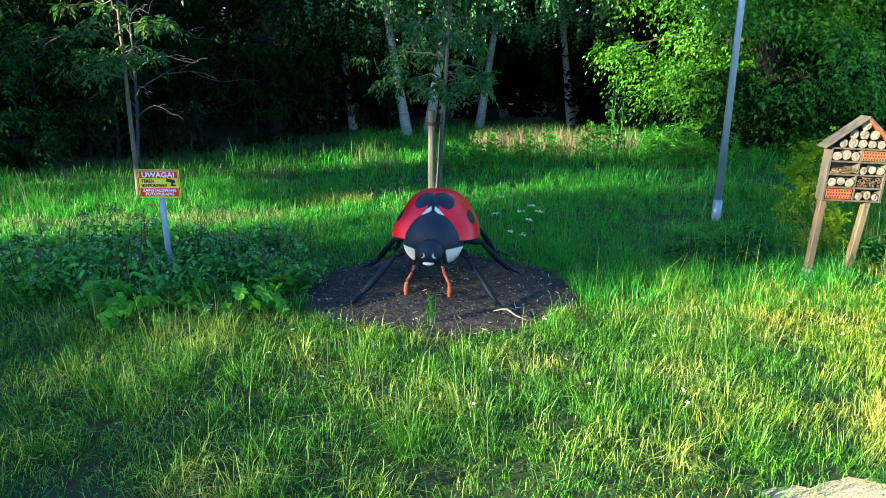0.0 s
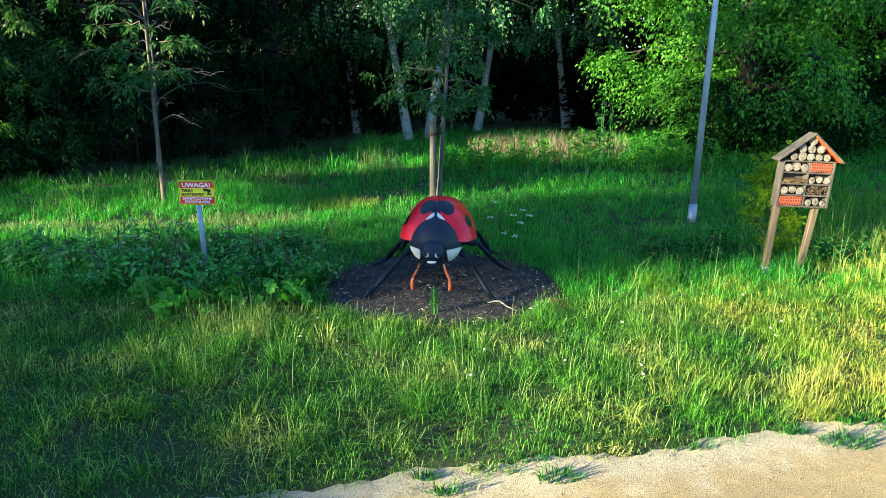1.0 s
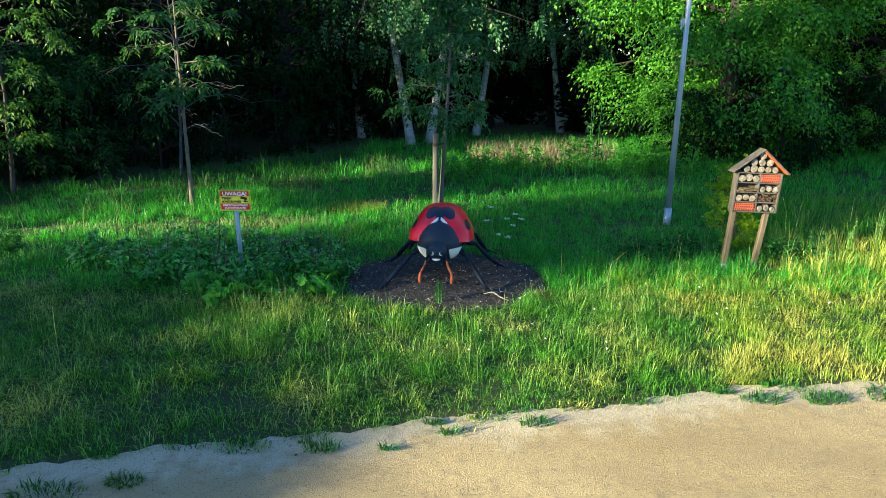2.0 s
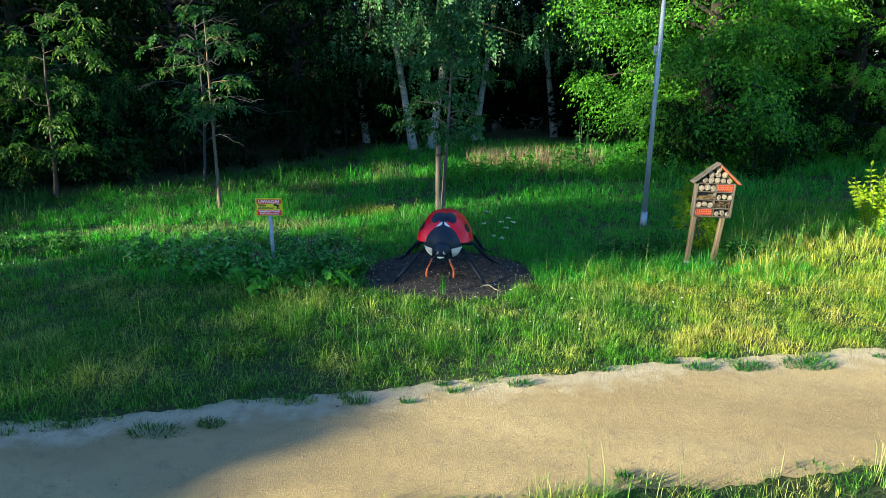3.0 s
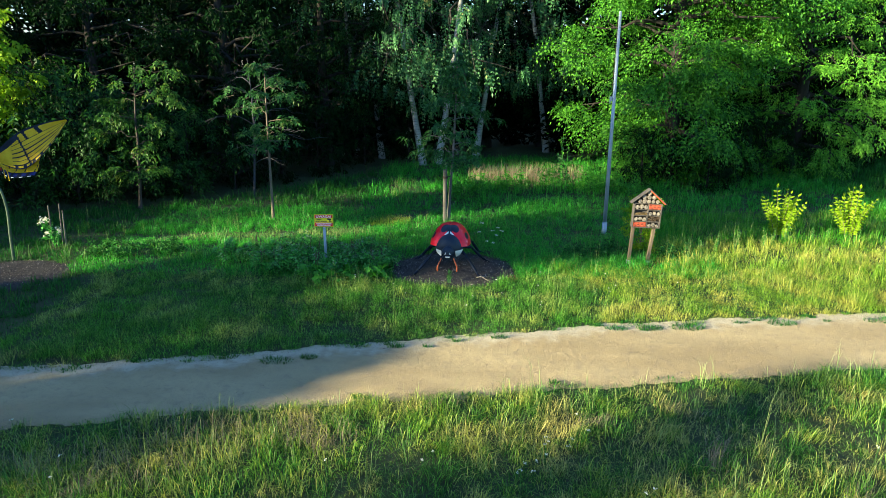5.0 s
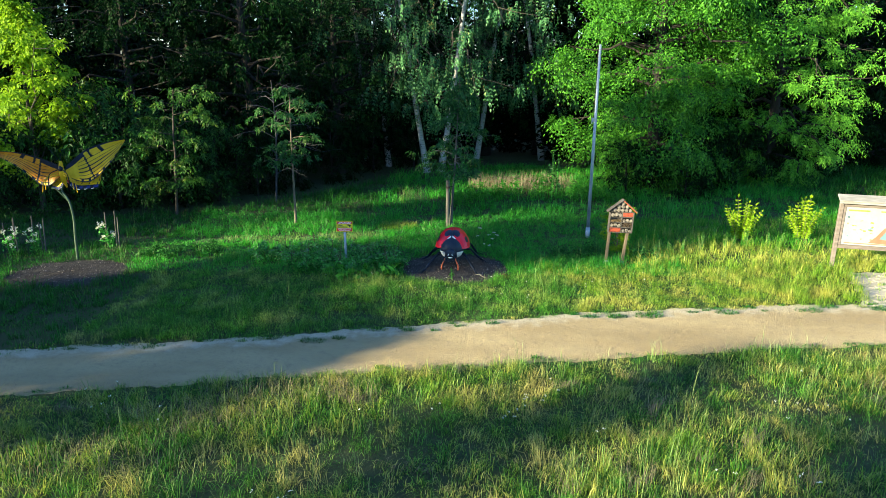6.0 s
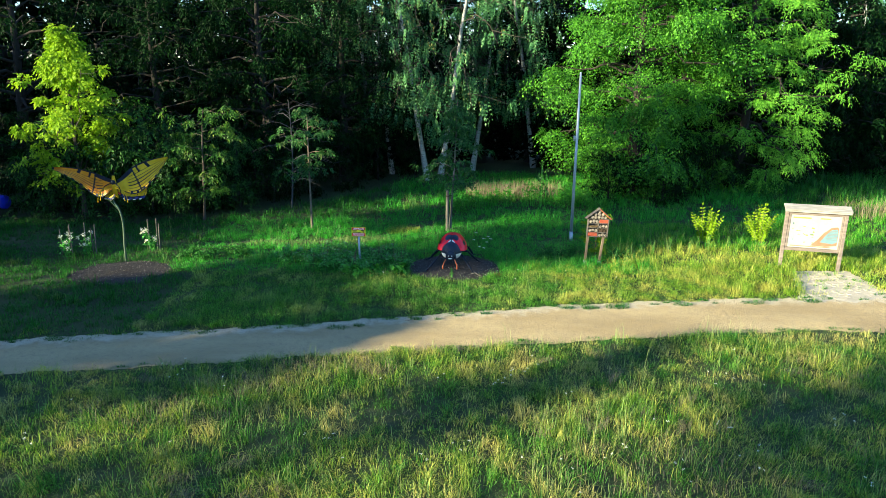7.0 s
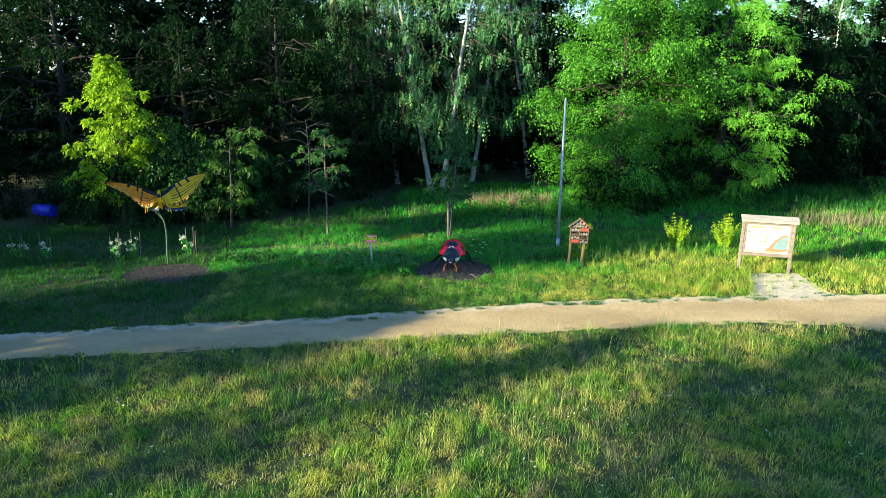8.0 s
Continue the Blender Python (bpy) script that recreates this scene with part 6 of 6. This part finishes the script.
def build_flower_plants():
    r = np.random.default_rng(17)
    for x, y in ((-12.5, 6.2), (-10.45, 6.35), (-9.95, 6.6), (-8.35, 6.95), (-13.6, 6.6)):
        root = tagged(new("flowering_plant"), "white flowering garden plant tied to thin stakes", "plant", "staked white flowers")
        stems, leaves, heads = [], [], []
        for k in range(6):
            a, q = r.uniform(0, 6.28), r.uniform(0.1, 0.32)
            top = np.array([q * math.cos(a), q * math.sin(a) * 0.6, r.uniform(0.25, 0.62)])
            stems.append(tube_arrays(np.stack([top * 0.15 * [1, 1, 0], top * [0.6, 0.6, 0.6], top]), [0.008, 0.006, 0.004], 5))
            heads.append(top)
            leaves += [top * r.uniform(0.3, 0.95) + r.normal(size=3) * 0.06 for _ in range(14)]
        v, f = gather(stems)
        tagged(np_object("stalk_growth", v, [f], HERB, root), kind="stuff")
        c = np.maximum(np.array(leaves), [-9, -9, 0.03])
        v, f = leaf_arrays(c, 0.10, 0.06, r)
        tagged(np_object("foliage", v, [f], HERB, root), kind="stuff")
        for h in heads:
            c = h + np.clip(r.normal(size=(26, 3)), -1.6, 1.6) * [0.034, 0.034, 0.03]
            v, f = leaf_arrays(c, 0.042, 0.036, r)
            np_object("blossom", v, [f], PETAL, root)
        for sx in (-0.14, 0.1, 0.17):
            bm = bmesh.new()
            rod(bm, (sx, 0.05, -0.05), (sx + r.uniform(-0.05, 0.05), 0.06, r.uniform(0.7, 0.95)), 0.016, 0.013, 8)
            part("stake", bm, STAKE_WOOD, root, "thin weathered wooden stake")
        root.matrix_basis = pose(x, y, 0, 0, 0, r.uniform(-20, 20))
    # umbels beside the mulch bed
    for x, y, z in ((0.62, 7.15, 0.55), (0.83, 7.0, 0.42), (0.95, 7.05, 0.47), (1.02, 6.95, 0.43), (0.70, 6.75, 0.26), (0.82, 6.7, 0.24), (0.9, 6.85, 0.36), (0.55, 6.95, 0.4)):
        root = tagged(new("white_flower"), "thin stemmed white umbel flower in the meadow grass", "flower", "white umbels")
        v, f = tube_arrays([(0, 0, -0.02), (0.01, 0, z * 0.5), (0.0, 0, z)], [0.004, 0.003, 0.002], 5)
        np_object("stem", v, [f], HERB, root)
        c = np.array([0, 0, z]) + np.clip(r.normal(size=(22, 3)), -1.5, 1.5) * [0.022, 0.022, 0.007]
        v, f = leaf_arrays(c, 0.02, 0.018, r, up=1.5)
        np_object("blossom", v, [f], PETAL, root)
        root.matrix_basis = pose(x, y, 0)


def build_small_flowers():
    r = np.random.default_rng(23)
    c, s = [], []
    for k in range(70):
        cx, cy = r.uniform(-6, 7), r.uniform(-7, 0.2)
        for j in range(r.integers(1, 5)):
            x, y = cx + r.normal() * 0.12, cy + r.normal() * 0.12
            if on_path(x, y, 0.1):
                continue
            z = r.uniform(0.16, 0.26)
            c.append(np.array([x, y, z]) + r.normal(size=(7, 3)) * [0.010, 0.010, 0.004])
            s.append(tube_arrays([(x, y, -0.01), (x + 0.004, y, z * 0.5), (x, y, z)], [0.002, 0.002, 0.0015], 4))
    for k in range(26):
        x, y = r.uniform(-3, 4), r.uniform(3.2, 5.0)
        if in_bed(x, y, 0.1):
            continue
        z = r.uniform(0.12, 0.2)
        c.append(np.array([x, y, z]) + r.normal(size=(5, 3)) * [0.006, 0.006, 0.003])
        s.append(tube_arrays([(x, y, -0.01), (x + 0.004, y, z * 0.5), (x, y, z)], [0.002, 0.002, 0.0015], 4))
    v, f = leaf_arrays(np.concatenate(c), 0.017, 0.014, r, up=1.2)
    tagged(np_object("small_white_flowers", v, [f], PETAL), "tiny white flowers scattered through the grass", "flowers", kind="stuff")
    v, f = gather(s)
    tagged(np_object("flower_stalks", v, [f], TALL_SHADED), "thin green stalks of the tiny flowers", "stalks", kind="stuff")


def herb(name, x, y, height, radius, leaves, leaf, mat, label, seed, narrow=0.6):
    r = np.random.default_rng(seed)
    root = tagged(new(name), label, "plant", name + " patch")
    stems, cs = [], []
    for k in range(max(7, int(radius * 26))):
        a, q = r.uniform(0, 6.28), radius * math.sqrt(r.uniform(0, 1))
        top = np.array([q * math.cos(a), q * math.sin(a), height * r.uniform(0.55, 1.1) * (1 - 0.35 * (q / radius) ** 2)])
        stems.append(tube_arrays(np.stack([top * [0.75, 0.75, 0] - [0, 0, 0.02], top * [0.85, 0.85, 0.55], top]), np.array([0.006, 0.005, 0.003]) * (0.35 if radius < 0.1 else 1), 5))
        cs += [(top * [0.8, 0.8, 0.3], top)]
    if name == "bramble":
        for k in range(3):
            a, q = r.uniform(0, 6.28), radius * r.uniform(0.1, 0.95)
            top = np.array([q * math.cos(a), q * math.sin(a), height * r.uniform(0.95, 1.35)])
            foot = top * [0.7, 0.7, 0] + r.normal(size=3) * [0.05, 0.05, 0]
            stems.append(tube_arrays(np.stack([foot, (foot + top) / 2 + r.normal(size=3) * 0.025, top]), [0.007, 0.005, 0.003], 5))
            for _ in range(4):
                b = foot + (top - foot) * r.uniform(0.45, 0.95)
                stems.append(tube_arrays(np.stack([b, b + r.normal(size=3) * [0.05, 0.05, 0.02] + [0, 0, 0.04]]), [0.004, 0.002], 4))
        heads = np.concatenate([np.array(t[1]) * [1, 1, 1.08] + np.clip(r.normal(size=(16, 3)), -1.8, 1.8) * [0.05, 0.05, 0.022] for t in cs])
        v, f = leaf_arrays(heads, 0.026, 0.016, r)
        tagged(np_object("seed_growth", v, [f], SEED, root), "grey green seed heads", kind="stuff")
    v, f = gather(stems)
    tagged(np_object("stalk_growth", v, [f], CANE if name == "bramble" else HERB, root), kind="stuff")
    pick = r.integers(0, len(cs), leaves)
    u = r.uniform(0.05, 1, leaves)[:, None]
    a, b = np.array([p[0] for p in cs])[pick], np.array([p[1] for p in cs])[pick]
    c = a + (b - a) * u + r.normal(size=(leaves, 3)) * [0.06, 0.06, 0.025] * (0.25 if radius < 0.1 else 1)
    c[:, 2] = np.maximum(c[:, 2], 0.03)
    v, f = (round_leaf_arrays if narrow > 0.55 else leaf_arrays)(c, leaf * np.clip(r.lognormal(-0.1, 0.45, leaves), 0.4, 2.2), leaf * narrow, r, up=0.35)
    tagged(np_object("foliage", v, [f], mat, root), kind="stuff")
    root.matrix_basis = pose(x, y, 0)
    return root


def build_herbs():
    r = np.random.default_rng(31)
    for i, (x, y, h) in enumerate(((-3.7, 6.1, 0.45), (-3.1, 6.3, 0.50), (-3.3, 5.5, 0.48), (-2.6, 5.3, 0.50), (-2.1, 5.9, 0.46), (-1.6, 6.2, 0.42), (-1.55, 5.5, 0.38), (-2.7, 6.4, 0.42), (-4.3, 6.2, 0.38))):
        herb("bramble", x, y, h, 0.50, 760, 0.066, HERB, "dark green bramble thicket beside the sign", 100 + i)
    for i, (x, y, h) in enumerate(((-2.25, 4.75, 0.34), (-1.75, 4.95, 0.36), (-2.6, 4.9, 0.32), (-1.45, 5.05, 0.30))):
        herb("burdock", x, y, h, 0.36, 30, 0.150, BROAD, "broad leaved weed at the edge of the bramble", 120 + i, 0.85)
    for i, (x, y, h) in enumerate(((-6.6, 6.3, 0.36), (-7.3, 6.6, 0.34), (-5.9, 6.5, 0.34), (2.7, 6.4, 0.30), (3.2, 6.7, 0.34), (4.4, 6.4, 0.30))):
        herb("nettle", x, y, h, 0.42, 420, 0.075, WOOD_LEAF, "dark green nettles in the meadow grass", 140 + i, 0.5)
    # tall weeds before the woods
    for i, (x, y, h) in enumerate(((0.9, 12.6, 0.85), (1.9, 13.2, 0.9), (3.1, 13.4, 0.95), (4.2, 13.0, 0.9), (5.2, 12.4, 0.75), (4.7, 13.8, 1.0), (0.2, 12.2, 0.6))):
        herb("tall_weed", x, y, h, 0.55, 480, 0.12, BROAD, "tall bright green weeds before the woods", 160 + i, 0.3)
    herb("tall_weed", 3.35, 13.2, 1.9, 0.16, 90, 0.14, YOUNG_LEAF, "single tall pale weed before the lit tree", 171, 0.5)
    for i in range(9):
        herb("seed_weed", 4.75 + 0.45 * i + r.uniform(-0.15, 0.15), 6.75 + 0.12 * i + r.uniform(-0.15, 0.15), r.uniform(0.42, 0.6), 0.05, 90, 0.03, STALK, "tall pale seeding weed at the edge of the sunlit grass", 180 + i, 0.4)
    herb("seed_weed", -0.09, 4.75, 0.34, 0.05, 260, 0.024, YOUNG_LEAF, "small pale seeding weed at the rim of the mulch bed", 172, 0.5)


def build_path_bits():
    r = np.random.default_rng(41)
    for x, y, q, n in ((-2.0, 1.62, 0.10, 60), (-0.85, 2.0, 0.10, 50), (0.62, 2.33, 0.09, 50), (2.9, 2.72, 0.16, 90), (3.5, 2.78, 0.22, 140), (2.4, 2.7, 0.14, 70), (-3.1, 1.62, 0.14, 70), (-2.4, 1.5, 0.18, 110),
                       (5.0, 2.95, 0.18, 90), (6.6, 3.1, 0.2, 90), (8.0, 3.2, 0.16, 80), (0.0, 2.2, 0.05, 24), (-0.4, 2.0, 0.05, 20), (1.2, 0.95, 0.05, 20)):
        q, n = 0.75 * q, 2 * n
        a, k = r.uniform(0, 6.28, n), q * r.uniform(0, 1, n) ** 0.6
        xy = np.stack([x + 1.7 * k * np.cos(a), y + 0.8 * k * np.sin(a)], 1)
        v, f = blade_arrays(xy, r.uniform(0.03, 0.10, n), r.uniform(0.004, 0.010, n), r.uniform(0.5, 1.1, n), a + r.normal(size=n) * 0.8, 0.006)
        tagged(np_object("grass_tuft", v, f, TALL_SHADED), "small flat grass tuft growing in the sandy path", "grass tuft", "path tufts", "stuff")
    # low dark growth that creeps in from the edges
    for i in range(90):
        x = r.uniform(-9, 11)
        far = r.uniform() < 0.72
        y = far_edge(x) - abs(r.normal()) * 0.13 if far else near_edge(x) + abs(r.normal()) * 0.09
        q, n = r.uniform(0.02, 0.095), int(r.uniform(24, 90))
        a, k = r.uniform(0, 6.28, n), q * np.sqrt(r.uniform(0, 1, n))
        xy = np.stack([x + 2.2 * k * np.cos(a), y + 0.8 * k * np.sin(a)], 1)
        v, f = blade_arrays(xy, r.uniform(0.02, 0.07, n), r.uniform(0.004, 0.010, n), r.uniform(0.5, 1.1, n), a + r.normal(size=n) * 0.6, 0.006)
        tagged(np_object("grass_tuft", v, f, TALL_SHADED if i % 3 else NEAR), "low dark green growth creeping over the sandy path", "grass tuft", "path tufts", "stuff")
    # weeds in the joints of the apron
    for i in range(34):
        f = r.uniform(0.05, 0.95)
        x, y = 8.95 + f * 0.45 + r.uniform(-1, 1) * (1.2 - 0.6 * f), 3.2 + 2.25 * f
        q, n = r.uniform(0.02, 0.07), int(r.uniform(8, 34))
        a, k = r.uniform(0, 6.28, n), q * np.sqrt(r.uniform(0, 1, n))
        v, f = blade_arrays(np.stack([x + 1.8 * k * np.cos(a), y + 0.9 * k * np.sin(a)], 1), r.uniform(0.02, 0.08, n), r.uniform(0.004, 0.010, n), r.uniform(0.4, 1.0, n), a, 0.012)
        tagged(np_object("grass_tuft", v, f, TALL_SHADED if i % 2 else NEAR), "small weed tuft growing between pale cobbles", "grass tuft", "apron tufts", "stuff")
    n = 14000
    x = r.uniform(-9, 11, n)
    w = r.beta(0.7, 0.7, n)
    y = near_edge(x) + (far_edge(x) - near_edge(x)) * w
    s = r.lognormal(-5.75, 0.42, n)
    c = np.stack([x, y, np.full(n, 0.019)], 1)
    ico = np.array([(1, 0, 0), (-1, 0, 0), (0, 1, 0), (0, -1, 0), (0, 0, 0.7), (0, 0, -0.4)])
    v = c[:, None] + ico[None] * s[:, None, None] * r.uniform(0.7, 1.3, (n, 6, 1))
    k = np.arange(n)[:, None] * 6
    tri = np.concatenate([k + t for t in ([0, 2, 4], [2, 1, 4], [1, 3, 4], [3, 0, 4])])
    tagged(np_object("gravel", v.reshape(-1, 3), [tri], STONE), "small pebbles and grit on the sandy path", "gravel", kind="stuff")
    # pale sandy apron with half buried cobbles before the board
    bm = bmesh.new()
    rows = []
    for i in range(17):
        f = i / 16
        yy = 3.15 + 2.35 * f
        cx, hw = 8.95 + f * 0.45, 1.35 - 0.62 * f ** 0.7
        rows.append([bm.verts.new((cx - hw + 2 * hw * j / 12 + 0.05 * math.sin(i * 2.1 + j), yy + 0.05 * math.sin(j * 1.9), 0.016 + 0.006 * math.sin(i * 1.3 + j * 2.2))) for j in range(13)])
    for a, b in zip(rows, rows[1:]):
        for j in range(12):
            bm.faces.new((a[j], a[j + 1], b[j + 1], b[j]))
    tagged(part("pavement", bm, PALE_SAND, smooth=True), "pale sandy apron with cobbles before the information board", "pavement", kind="structure")
    bm = bmesh.new()
    for i in range(13):
        for j in range(11):
            f = i / 13
            hw = 1.1 - 0.55 * f
            x0 = 8.98 + f * 0.43 - hw + 2 * hw * (j + 0.5 * (i % 2)) / 11
            if r.uniform() < 0.3:
                continue
            box(bm, (r.uniform(0.10, 0.14), r.uniform(0.10, 0.13), 0.05), (x0, 3.45 + 1.95 * f + r.normal() * 0.012, r.uniform(-0.007, 0.001)), Matrix.Rotation(r.normal() * 0.12, 4, "Z"), 0.015)
    tagged(part("cobbles", bm, COBBLE), "half buried pale cobbles", "cobbles", kind="stuff")
    # pale bleached root and dry needles at the rim of the bed
    bm = bmesh.new()
    limb(bm, [(0.40, 4.98, 0.05), (0.50, 4.93, 0.085), (0.57, 4.86, 0.06), (0.66, 4.80, 0.04)], [0.004, 0.009, 0.007, 0.003], 0, 8)
    limb(bm, [(0.50, 4.93, 0.08), (0.53, 5.00, 0.07), (0.60, 5.03, 0.04)], [0.007, 0.005, 0.003], 0, 7)
    tagged(part("bleached_root", bm, LOG_END, smooth=True), "pale bleached piece of root on the mulch", "driftwood")
    straw_patch("dry_needles", 0.95, 4.98, 0.22, 0.14, 260, 0.10, "rusty dry needles at the rim of the mulch bed", mat=DRY, width=0.005, spread=0.8, seed=19)


DRY = foliage("rusty_dry_needles", (0.22, 0.09, 0.035), (0.36, 0.17, 0.07), glow=0.2)
build_flower_plants()
build_small_flowers()
build_herbs()
build_path_bits()
